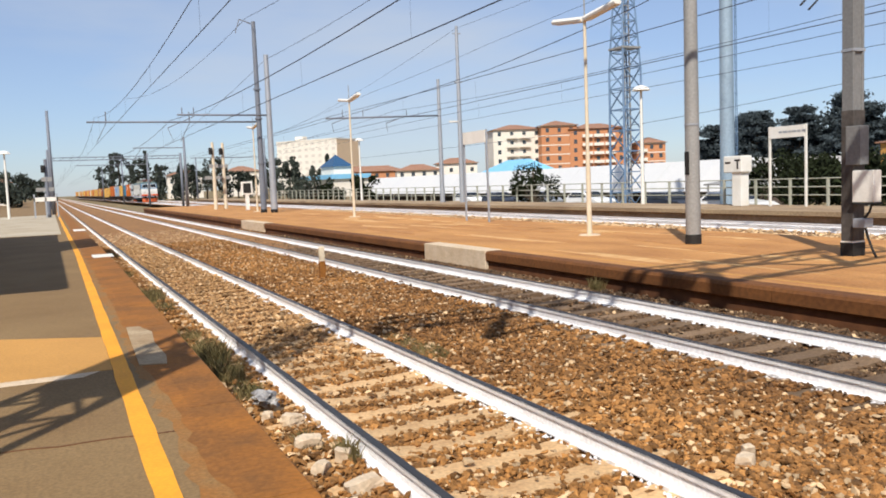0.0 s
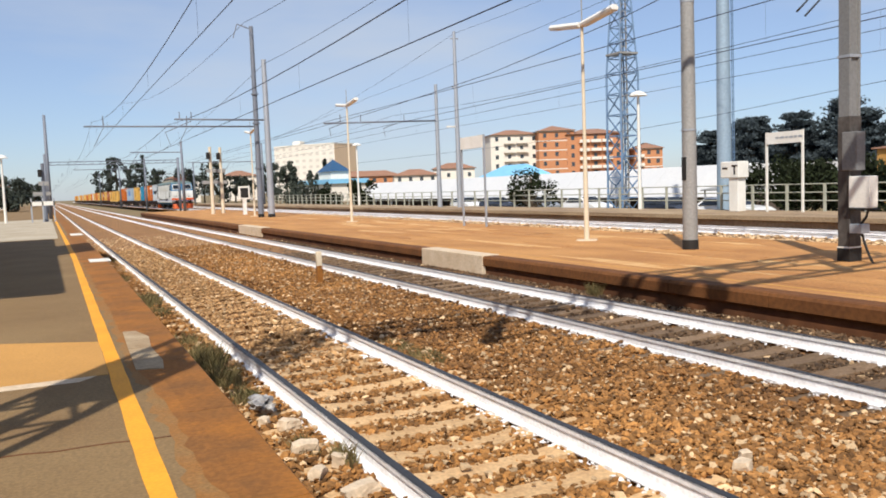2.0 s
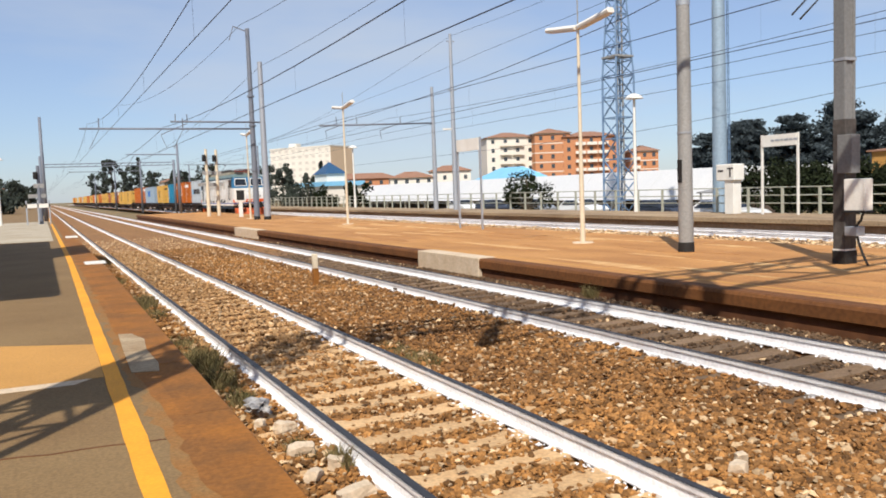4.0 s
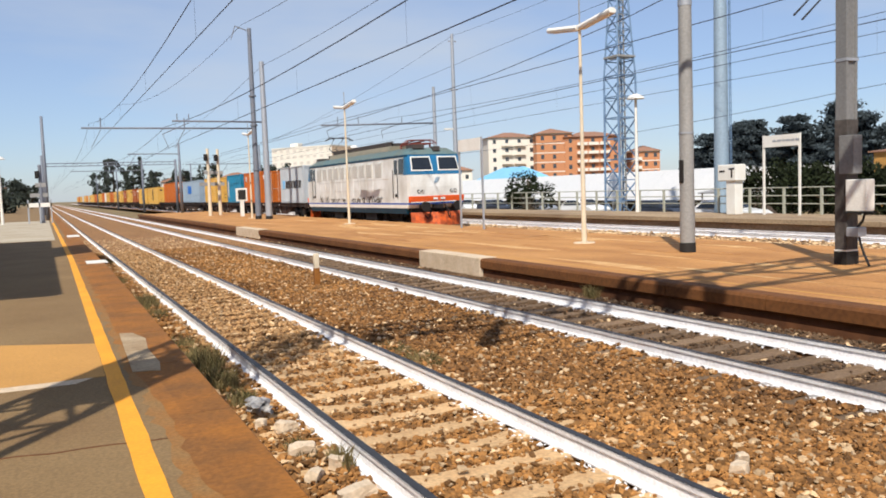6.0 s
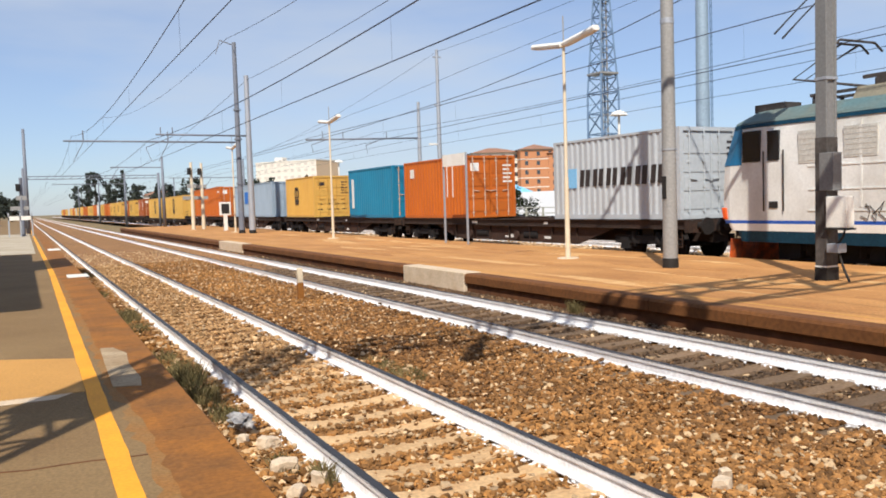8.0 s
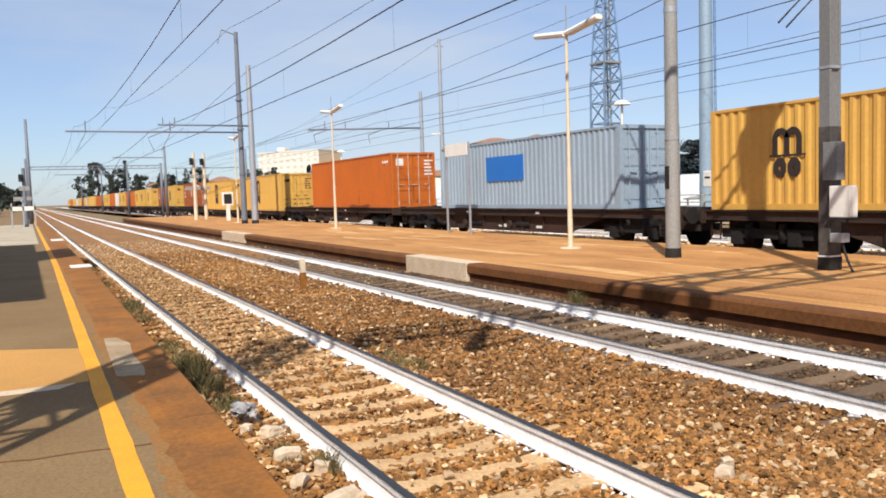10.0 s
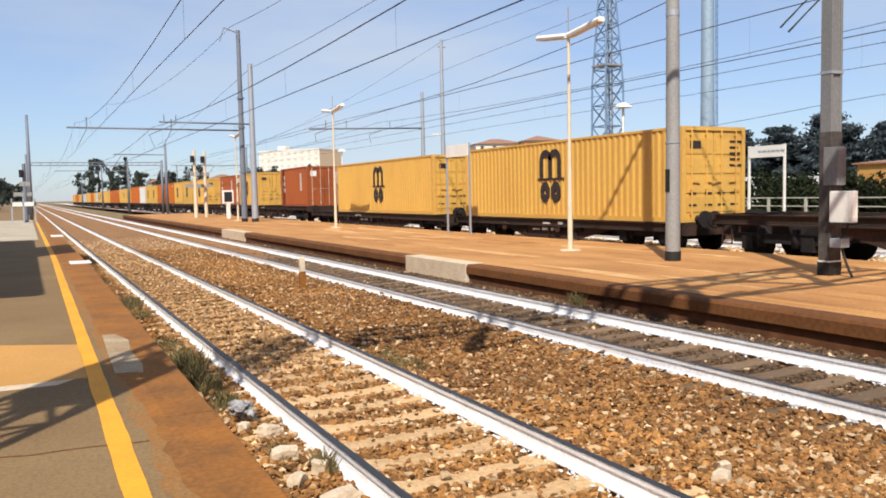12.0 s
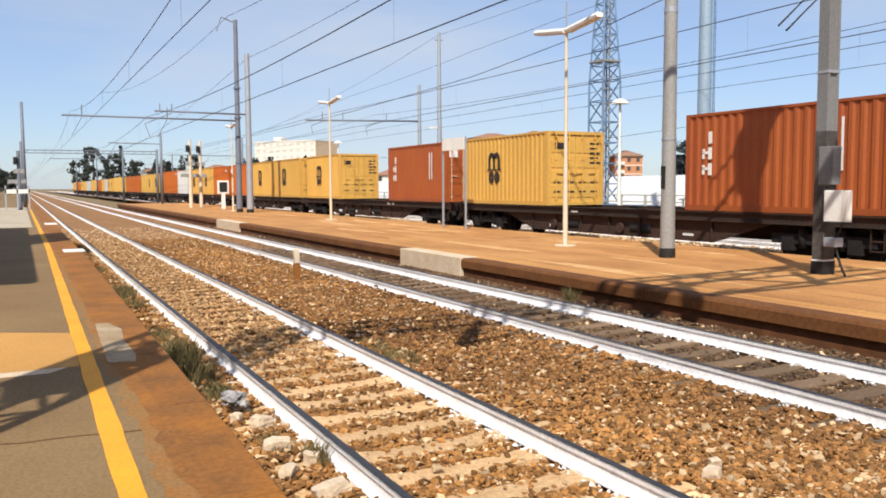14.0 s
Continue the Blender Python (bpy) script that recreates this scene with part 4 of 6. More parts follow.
LOW_DECK = 0.92
protos, MOVERS = {}, [(LOCO, -0.7, 0.0)]
for s, kind, L, H, mark in ROW:
    key = (kind, L, H, mark)
    if key in protos:
        ob = copy_thing(protos[key], Matrix.Identity(4))
    else:
        ob = protos[key] = container(*key)
    MOVERS.append((ob, s + L / 2, LOW_DECK + 0.015 if mark == "arches" and L > 8 else 1.215))
for s, L in WAGONS:
    deck = LOW_DECK if L < 19.6 else 1.20
    if ("wagon", L) in protos:
        ob = copy_thing(protos["wagon", L], Matrix.Identity(4))
    else:
        ob = protos["wagon", L] = wagon(L, deck)
    MOVERS.append((ob, s + L / 2, 0.0))

# where the locomotive's front is along the track
FRONT = [(0.0, 167.0), (1.5, 132.5), (3.0, 99.0), (4.25, 71.5), (5.5, 46.2), (6.5, 28.0), (7.0, 18.4), (7.5, 8.8), (8.0, -0.9), (8.5, -10.6), (11.0, -60.3), (12.0, -80.5), (13.0, -100.7), (14.0, -121.0)]


# ---- gantry beside the near platform, out of sight, whose shadow falls across the tracks ----
def lattice_column(bm, cx, cy, z0, z1, w0, w1, steps, chord=0.06, lace=0.035):
    corners = ((-1, -1), (1, -1), (1, 1), (-1, 1))

    def at(k, u):
        w = (w0 + (w1 - w0) * u) / 2
        return Vector((cx + corners[k][0] * w, cy + corners[k][1] * w, z0 + (z1 - z0) * u))

    for k in range(4):
        bar(bm, at(k, 0), at(k, 1), chord)
        for i in range(steps):
            a, b = i / steps, (i + 1) / steps
            q = (k + 1) % 4
            bar(bm, at(k, a) if i % 2 else at(q, a), at(q, b) if i % 2 else at(k, b), lace)
            bar(bm, at(k, b), at(q, b), lace)


gantry = thing("signal_gantry", "grey lattice steel gantry spanning the two tracks", "gantry")
GY = 3.36
bm = BM()
lattice_column(bm, -2.55, GY, PLAT1_Z, 10.3, 0.62, 0.56, 7, 0.095, 0.045)
part("column", bm, M["grey_steel"], gantry)
bm = BM()
GZ = 9.5
for dy, dz in ((-0.3, 0), (0.3, 0), (0, 0.9)):
    bar(bm, (-2.6, GY + dy, GZ + dz), (9.2, GY + dy, GZ + dz), 0.09)
for i in range(16):
    x = -2.4 + i * 0.75
    bar(bm, (x, GY - 0.3, GZ), (x + 0.75, GY + 0.3, GZ), 0.04)
    bar(bm, (x, GY - 0.3, GZ), (x + 0.37, GY, GZ + 0.9), 0.04)
    bar(bm, (x + 0.37, GY, GZ + 0.9), (x + 0.75, GY + 0.3, GZ), 0.04)
part("beam", bm, M["grey_steel"], gantry)
for x, w, z0 in ((-1.05, 0.26, 8.8), (0.85, 0.20, 7.4), (4.05, 0.18, 8.1), (4.75, 0.20, 7.35), (7.6, 0.14, 7.7)):
    bm = BM()
    bar(bm, (x, GY, GZ), (x, GY, z0), 0.12)
    box(bm, x - w / 2, x + w / 2, GY - 0.10, GY + 0.10, z0, min(z0 + 1.2, 9.4))
    bar(bm, (x, GY, z0 + 0.1), (x + 1.0, GY, z0 + 0.6), 0.06)
    part("hanger", bm, M["grey_steel"], gantry, "drop hanger with insulators")
for x, a, b in ((3.9, 1.7, 3.9), (9.3, 1.85, 4.6)):
    bm = BM()
    bar(bm, (x, a, GZ), (x, b, GZ), 0.10)
    part("outrigger", bm, M["grey_steel"], gantry)
for a, b in (((4.0, 3.6), (9.3, 4.36)), ((3.6, 2.6), (9.3, 4.30)), ((3.9, 1.8), (9.3, 1.95)), ((3.9, 1.85), (9.3, 2.62)), ((3.9, 3.1), (9.3, 3.0)), ((5.2, 4.0), (6.6, 1.9))):
    bm = BM()
    tube(bm, (*a, GZ), (*b, GZ), 0.075, n=6)
    part("stay", bm, M["grey_steel"], gantry, "thin steel stay")
bm = BM()
box(bm, -2.88, -2.22, GY - 0.32, GY + 0.32, 5.25, 5.82)
part("equipment_box", bm, M["grey_steel"], gantry)
bm = BM()
box(bm, -2.90, -2.20, GY - 0.34, GY + 0.34, 6.22, 6.40)
part("number_board", bm, M["grey_steel"], gantry)

# unseen block, added to cut the sky fill so that shadows go darker
t = thing("station_building", "unseen plain ochre block added to hold back skylight from the left", "building")
bm = BM()
box(bm, -16, -9.6, -40, 58, PLAT1_Z, 7.0)
part("wall", bm, M["ochre"], t)
bm = BM()
box(bm, -16.4, -9.2, -40.4, 58.4, 7.0, 7.3)
part("roof", bm, M["grey_steel"], t)

canopy = thing("platform_canopy", "station canopy roof on steel posts over the platform", "canopy")
bm = BM()
box(bm, -9.5, -2.62, 11.2, 32.4, 5.25, 5.5)
part("roof", bm, M["grey_steel"], canopy)
for y in (13.0, 19.0, 25.0, 31.0):
    bm = BM()
    tube(bm, (-5.2, y, PLAT1_Z), (-5.2, y, 5.3), 0.12, n=12)
    part("post", bm, M["grey_steel"], canopy)
# unseen raised block, added to throw the extra finger of shadow
bm = BM()
box(bm, -3.3, -2.66, 21.4, 25.6, 5.5, 8.3)
part("shadow_block", bm, M["grey_steel"], canopy)

# ---- near platform details ----
zt = PLAT1_Z


def slab(name, pts, z, h, material, label, category, parent=None):
    bm = BM()
    a = [bm.verts.new((x, y, z)) for x, y in pts]
    b = [bm.verts.new((x, y, z + h)) for x, y in pts]
    k = len(pts)
    for i in range(k):
        bm.faces.new((a[i], a[(i + 1) % k], b[(i + 1) % k], b[i]))
    bm.faces.new(a[::-1])
    bm.faces.new(b)
    if parent:
        return part(name, bm, material, parent, label)
    return solid(name, bm, material, label, category, kind="structure")


slab("repair_patch", [(-6.0, 7.95), (0.40, 7.72), (0.42, 9.55), (-0.6, 10.15), (-6.0, 10.6)], zt - 0.002, 0.005, M["ochre"], "ochre resurfaced asphalt patch", "", plat1)
slab("joint_strip", [(-6.0, 7.65), (0.16, 7.55), (0.30, 7.72), (-6.0, 7.93)], zt - 0.002, 0.005, M["pale"], "pale joint strip", "", plat1)
slab("access_cover", [(0.63, 7.74), (0.86, 7.66), (0.90, 8.05), (0.88, 8.80), (0.66, 8.84)], zt - 0.002, 0.012, M["cover"], "dull concrete access cover", "", plat1)
slab("access_cover", [(0.66, 8.87), (0.88, 8.83), (0.93, 9.5), (0.84, 10.0), (0.70, 10.05)], zt - 0.002, 0.012, M["cover"], "dull concrete access cover", "", plat1)
for y0, y1 in ((38.6, 40.4), (21.7, 22.6)):
    slab("edge_slab", [(0.88, y0), (1.36, y0), (1.36, y1), (0.88, y1)], zt + 0.004, 0.02, M["white_paint"], "white-painted edge slab", "", plat1)
slab("pale_paving", [(-13.9, 37.0), (0.36, 36.6), (0.36, 75.0), (-13.9, 75.0)], zt - 0.002, 0.0045, M["paving"], "pale concrete paving", "", plat1)
rnd = random.Random(3)
crack_pts = [(-2.6 + i * 0.17, 5.92 - 0.025 * i + rnd.uniform(-0.03, 0.03)) for i in range(20)]
bm = BM()
for a, b in zip(crack_pts, crack_pts[1:]):
    bar(bm, (*a, zt + 0.001), (*b, zt + 0.001), 0.016, 0.006)
part("crack", bm, M["face"], plat1, "dark crack across the asphalt")

# island platform edge pieces and faded line
for y0, y1 in ((16.1, 19.4), (37.2, 42.0)):
    bm = BM()
    box(bm, 8.785, 9.25, y0, y1, -0.14, PLAT2_Z + 0.012)
    part("edge_block", bm, M["pale"], plat2, "pale new concrete edge block", bevel=0.015)
bm = BM()
box(bm, 9.42, 9.50, -20, 60, PLAT2_Z - 0.002, PLAT2_Z + 0.003)
part("faded_line", bm, M["ochre"], plat2, "faded yellow safety line")
M["pale_dust"] = mat("pale_dust", (0.62, 0.38, 0.16), 0.9, var=0.15, scale=3, fine=30, bump=0.2, second=(0.50, 0.25, 0.08), amount=0.8)
M["brown_dust"] = mat("brown_dust", (0.36, 0.165, 0.05), 0.9, var=0.15, scale=3, fine=30, bump=0.2, second=(0.48, 0.23, 0.07), amount=0.8)
rnd = random.Random(8)
for i in range(46):
    # ragged, long and narrow stains that follow the platform
    cx, cy = rnd.uniform(9.9, 15.2), rnd.uniform(7, 48)
    w, l, lean = rnd.uniform(0.08, 0.36), rnd.uniform(0.5, 2.6), rnd.uniform(-0.5, 0.5)
    pts = []
    for k in range(22):
        a = 2 * math.pi * k / 22
        q = 1 + 0.9 * noise.noise((math.cos(a) * 1.6 + i * 7, math.sin(a) * 1.6, 3)) + 0.35 * noise.noise((math.cos(a) * 5, math.sin(a) * 5, i * 3))
        pts.append((cx + math.cos(a) * w * q + lean * math.sin(a) * w, cy + math.sin(a) * l * q))
    slab("dust_stain", pts, PLAT2_Z - 0.003, 0.004 + 0.0002 * i, M["brown_dust"] if i % 2 else M["pale_dust"], "ragged dust stain", "", plat2)


# ---- lamps, masts and signs ----
def twin_lamp(x, y, z0):
    t = thing("platform_lamp", "cream-painted platform lamp post with two white tube lights", "street lamp", "platform lamps")
    t.location = (x, y, z0)
    bm = BM()
    tube(bm, (0, 0, 0), (0, 0, 2.2), 0.072, 0.06, 12)
    tube(bm, (0, 0, 2.2), (0, 0, 5.75), 0.05, 0.04, 12)
    part("post", bm, M["cream"], t)
    bm = BM()
    tube(bm, (0, 0, 0), (0, 0, 0.03), 0.3, 0.28, 12)
    part("footing", bm, M["pale"], t, "pale concrete footing")
    for e in (-1, 1):
        m = Matrix.Translation((0, 0, 5.72)) @ pose(0, 0, 0, 7 * e, 0, 0)
        bm = BM()
        pr = [(-0.12, 0.02), (-0.09, -0.05), (0.09, -0.05), (0.12, 0.02), (0.07, 0.09), (-0.07, 0.09)]
        extrude_y(bm, pr, 0.04 * e, 1.42 * e)
        for v in bm.verts:
            v.co = m @ v.co
        head = part("lamp_head", bm, M["white_paint"], t, "white tube light housing", bevel=0.012)
        bm = BM()
        box(bm, -0.08, 0.08, min(0.15 * e, 1.3 * e), max(0.15 * e, 1.3 * e), -0.062, -0.045, m)
        part("diffuser", bm, M["marks_white"], head)
    bm = BM()
    tube(bm, (0, 0, 5.6), (0, 0, 6.5), 0.018, n=6)
    part("finial", bm, M["grey_steel"], t)


M["cream"] = mat("cream_paint", (0.70, 0.60, 0.44), 0.6, var=0.06, scale=2, fine=20, bump=0.05, second=(0.52, 0.42, 0.28), amount=0.5)
for x, y in ((13.1, 18.05), (13.65, 38.4), (12.95, 56.3)):
    twin_lamp(x, y, PLAT2_Z)


def mushroom_lamp(x, y, z0, h, name="platform_lamp"):
    t = thing(name, "white lamp post with a flat mushroom head", "street lamp", "platform lamps")
    t.location = (x, y, z0)
    bm = BM()
    tube(bm, (0, 0, 0), (0, 0, h), 0.10, 0.06, 12)
    part("post", bm, M["white_paint"], t)
    bm = BM()
    tube(bm, (0, 0, h - 0.05), (0, 0, h + 0.10), 0.46, 0.34, 16)
    tube(bm, (0, 0, h + 0.10), (0, 0, h + 0.2), 0.34, 0.1, 16)
    part("head", bm, M["white_paint"], t)


mushroom_lamp(26.9, 32.5, PLAT3_Z, 5.7)
mushroom_lamp(26.9, 73.4, PLAT3_Z, 5.7)
mushroom_lamp(-2.7, 67.5, PLAT1_Z, 4.8)

# square mast with equipment boxes
t = thing("catenary_mast", "square weathered grey mast with black base and cable boxes", "mast", "catenary masts")
t.location = (12.92, 9.9, PLAT2_Z)
bm = BM()
H_SECTION = [(-0.145, -0.115), (-0.09, -0.115), (-0.09, -0.08), (0.09, -0.08), (0.09, -0.115), (0.145, -0.115), (0.145, 0.115), (0.09, 0.115), (0.09, 0.08), (-0.09, 0.08), (-0.09, 0.115), (-0.145, 0.115)]
lo, hi = [bm.verts.new((x, y, 0)) for x, y in H_SECTION], [bm.verts.new((x, y, 10.6)) for x, y in H_SECTION]
for i in range(12):
    bm.faces.new((lo[i], lo[(i + 1) % 12], hi[(i + 1) % 12], hi[i]))
bm.faces.new(hi)
part("pole", bm, M["mast_grey"], t, bevel=0.012)
bm = BM()
box(bm, -0.16, 0.16, -0.13, 0.13, -0.01, 0.24)
part("base_band", bm, M["black"], t, "black tarred base")
bm = BM()
box(bm, -0.155, 0.155, -0.125, 0.125, 0.24, 0.27)
part("pale_band", bm, M["white_paint"], t)
# added sheath: the shaded lower mast, done as a darker skin
bm = BM()
box(bm, -0.152, 0.152, -0.122, 0.122, 0.27, 2.58)
part("shade_sheath", bm, M["shade_sheath"], t, "added dark mottled sheath standing in for shade on the lower mast", bevel=0.01)
bm = BM()
box(bm, -0.22, 0.00, -0.56, -0.15, 0.96, 1.52)
cab = part("cabinet", bm, M["white_paint"], t, "white metal cable cabinet", bevel=0.015)
bm = BM()
box(bm, -0.24, 0.02, -0.58, -0.12, 0.925, 0.955)
part("bracket", bm, M["black"], cab)
bm = BM()
box(bm, -0.24, -0.02, -0.42, -0.18, 0.52, 0.68)
part("junction_box", bm, M["galv"], t, "small grey junction box", bevel=0.01)
bm = BM()
pts = [(-0.1, -0.45, 0.95), (-0.12, -0.42, 0.8), (-0.12, -0.30, 0.66), (-0.10, -0.36, 0.4), (-0.08, -0.42, 0.2), (-0.05, -0.5, 0.0)]
for a, b in zip(pts, pts[1:]):
    tube(bm, a, b, 0.022, n=6)
part("cable", bm, M["black"], t)
bm = BM()
box(bm, -0.17, 0.06, -0.27, 0.02, 1.62, 2.30)
part("transformer_box", bm, M["mast_grey"], t, bevel=0.01)
for z in (3.6, 5.6):
    bm = BM()
    box(bm, -0.155, 0.155, -0.125, 0.125, z, z + 0.05)
    part("clamp_band", bm, M["galv"], t)
bm = BM()
tube(bm, (0, 0, 8.2), (0, 0, 9.4), 0.30, 0.36, 12)
part("transformer_drum", bm, M["grey_steel"], t)
for a, c, w in (((0, 0, 8.6), (4.2, 0, 9.3), 0.09), ((0, 0, 8.6), (-3.4, 0, 9.3), 0.09), ((0.1, 0.2, 8.3), (1.3, 1.2, 7.2), 0.07), ((0.1, -0.2, 9.2), (0.9, -1.3, 10.1), 0.07), ((0, 0, 9.3), (0, 1.4, 8.0), 0.05)):
    bm = BM()
    bar(bm, a, c, w)
    part("bracket_arm", bm, M["grey_steel"], t)

# round mast fittings
bm = BM()
tube(bm, (0, 0, 2.62), (0, 0, 2.66), 0.165, n=16)
part("collar", bm, M["galv"], MASTS["a"])
bm = BM()
box(bm, -0.17, -0.145, -0.06, 0.06, 1.55, 2.05)
part("number_plate", bm, M["black"], MASTS["a"], "dark plate on the mast")
bm = BM()
tube(bm, (0, 0, 5.4), (0, 0, 5.52), 0.15, n=16)
part("clamp_band", bm, M["galv"], MASTS["a"])
for e in (4.6, -5.2):
    bm = BM()
    bar(bm, (0, 0, 9.8), (e, 0, 10.4), 0.09)
    part("bracket_arm", bm, M["grey_steel"], MASTS["a"])

# steady arms reaching down to the wires of the third track
for y, z in ((1.14, 6.0), (0.89, 5.84)):
    bm = BM()
    tube(bm, (4.72, y, z - PLAT2_Z), (5.5, y, z + 0.63 - PLAT2_Z), 0.026, 0.018, 6)
    tube(bm, (5.5, y, z + 0.63 - PLAT2_Z), (7.4, y, z + 2.1 - PLAT2_Z), 0.02, n=6)
    part("steady_arm", bm, M["black"], MASTS["a"], "dark slanting steady arm")

# cross-span arms on the pair of tall masts
bm = BM()
tube(bm, (0, 0, 6.27), (-5.7, 0, 6.30), 0.055, n=8)
for x in (-4.7, -5.4):
    tube(bm, (x, 0, 6.3), (x, 0, 6.75), 0.03, n=6)
bar(bm, (-4.7, 0, 6.2), (-6.3, 0, 5.5), 0.05)
bar(bm, (-6.3, 0, 5.5), (-6.0, 0, 4.7), 0.03)
part("cross_arm", bm, M["dark_steel"], MASTS["d"], "horizontal cross arm with registration arms")
bm = BM()
tube(bm, (0, 0, 5.95), (-10.4, 0, 5.97), 0.055, n=8)
for x in (-4.4, -9.3):
    tube(bm, (x, 0, 5.95), (x, 0, 6.6), 0.035, n=6)
    bar(bm, (x, 0, 5.9), (x - 0.6, 0, 4.75), 0.04)
part("cross_arm", bm, M["dark_steel"], MASTS["c"], "long horizontal cross arm")
bm = BM()
bar(bm, (0, 0, 12.2), (-0.9, 0, 12.5), 0.06)
bar(bm, (-0.9, 0, 12.5), (-1.2, 0, 11.6), 0.05)
part("top_bracket", bm, M["dark_steel"], MASTS["c"])
for z in (3.2, 6.1, 8.0):
    bm = BM()
    tube(bm, (0, 0, z), (0, 0, z + 0.1), 0.24, n=12)
    part("clamp_band", bm, M["dark_steel"], MASTS["c"])

# masts on the far platform with a cross arm towards the tracks
m3 = mast(26.0, 53.8, PLAT3_Z, 8.9, 0.18, 0.11, M["galv"], "slim galvanised catenary mast", base=False)
bm = BM()
tube(bm, (0, 0, 6.3), (-8.6, 0, 6.1), 0.06, n=8)
for x in (-2.6, -5.9, -7.4):
    tube(bm, (x, 0, 6.2), (x, 0, 6.7), 0.03, n=6)
for x in (-3.2, -7.2):
    bar(bm, (x, 0, 6.1), (x - 1.0, 0, 5.75), 0.05)
    bar(bm, (x - 1.0, 0, 5.75), (x - 0.9, 0, 5.2), 0.03)
part("cross_arm", bm, M["dark_steel"], m3, "horizontal cross arm with registration arms")
m4 = mast(26.0, 50.6, PLAT3_Z, 12.1, 0.19, 0.10, M["galv"], "tall slim galvanised mast", base=False)
bm = BM()
bar(bm, (0, 0, 5.6), (-0.8, 0, 5.6), 0.12)
part("lamp_arm", bm, M["white_paint"], m4)
for z in (8.3, 11.6):
    bm = BM()
    bar(bm, (-0.3, 0, z), (0.3, 0, z), 0.08)
    part("crossbar", bm, M["galv"], m4)

# masts farther along the line
for x, y, h in ((13.0, 88.0, 7.2), (13.3, 126.0, 7.6), (13.2, 170.0, 8.4), (0.35, 76.5, 8.8), (0.2, 106.0, 7.4), (0.2, 150.0, 7.4), (26.2, 108.0, 8.5), (26.4, 165.0, 8.5), (13.0, 230.0, 8.4), (0.2, 215.0, 8.0)):
    far = mast(x, y, -0.1 if y > 95 else PLAT2_Z, h, 0.17, 0.11, M["dark_steel"], "distant slim grey catenary mast", 8, False)
    if x < 1 or y > 160:
        continue
    bm = BM()
    s = -1 if x > 10 else 1
    tube(bm, (0, 0, 6.1), (s * (9.5 if x > 20 or y > 100 else 5.0), 0, 6.15), 0.055, n=6)
    bar(bm, (s * 4.2, 0, 6.1), (s * 5.0, 0, 4.9), 0.05)
    part("cross_arm", bm, M["dark_steel"], far)
far_gantry = thing("line_portal", "distant grey steel portal across the tracks", "portal")
for x in (0.5, 16.0):
    bm = BM()
    tube(bm, (x, 112, -0.2), (x, 112, 6.9), 0.16, n=8)
    part("leg", bm, M["dark_steel"], far_gantry)
bm = BM()
for z in (6.25, 6.6):
    bar(bm, (0.5, 112, z), (16.0, 112, z), 0.10)
for i in range(16):
    bar(bm, (0.6 + i * 0.96, 112, 6.25), (1.1 + i * 0.96, 112, 6.6), 0.05)
part("beam", bm, M["dark_steel"], far_gantry)


# ---- signals ----
def signal(x, y, z0, h, label, colour):
    t = thing("railway_signal", label, "signal", "railway signals")
    t.location = (x, y, z0)
    bm = BM()
    tube(bm, (0, 0, 0), (0, 0, h), 0.16, 0.11, 10)
    part("post", bm, colour, t)
    bm = BM()
    box(bm, -0.34, -0.04, -0.25, -0.05, h - 1.0, h - 0.45)
    hd = part("signal_head", bm, M["black"], t, "black signal head", bevel=0.03)
    for z in (h - 0.86, h - 0.60):
        bm = BM()
        tube(bm, (-0.19, -0.25, z), (-0.19, -0.36, z), 0.09, 0.10, 10)
        part("hood", bm, M["black"], hd)
    bm = BM()
    box(bm, -0.75, 0.45, -0.08, 0.08, h * 0.45, h * 0.45 + 0.28)
    part("step_board", bm, M["grey_steel"], t)
    bm = BM()
    box(bm, -0.35, 0.35, -0.12, 0.12, h * 0.62, h * 0.62 + 0.3)
    part("cable_box", bm, M["grey_steel"], t)


signal(12.35, 68.5, PLAT2_Z, 5.5, "cream signal post with a black signal head", M["cream"])
signal(13.35, 69.5, PLAT2_Z, 5.5, "cream signal post with a black signal head", M["cream"])
signal(-0.05, 67.2, PLAT1_Z, 4.3, "grey signal post with a black signal head", M["dark_steel"])
t = thing("platform_display", "white-framed dark platform display on a white stand", "display")
t.location = (13.6, 62.3, PLAT2_Z)
bm = BM()
box(bm, -0.13, 0.13, -0.12, 0.12, 0, 1.15)
part("stand", bm, M["white_paint"], t)
bm = BM()
box(bm, -0.42, 0.42, -0.10, 0.10, 1.15, 2.15)
part("frame", bm, M["white_paint"], t, bevel=0.02)
bm = BM()
box(bm, -0.29, 0.29, -0.115, -0.09, 1.28, 2.02)
part("screen", bm, M["black"], t, "dark screen")
t = thing("barrier_gate", "pale grey barrier frame at the platform end", "barrier")
for x in (-0.95, -0.2, 0.55):
    bm = BM()
    box(bm, x - 0.05, x + 0.05, 66.0, 66.1, PLAT1_Z, PLAT1_Z + 1.75)
    part("post", bm, M["galv"], t)
bm = BM()
box(bm, -1.0, 0.6, 66.0, 66.06, 1.55, 1.85)
part("board", bm, M["white_paint"], t)

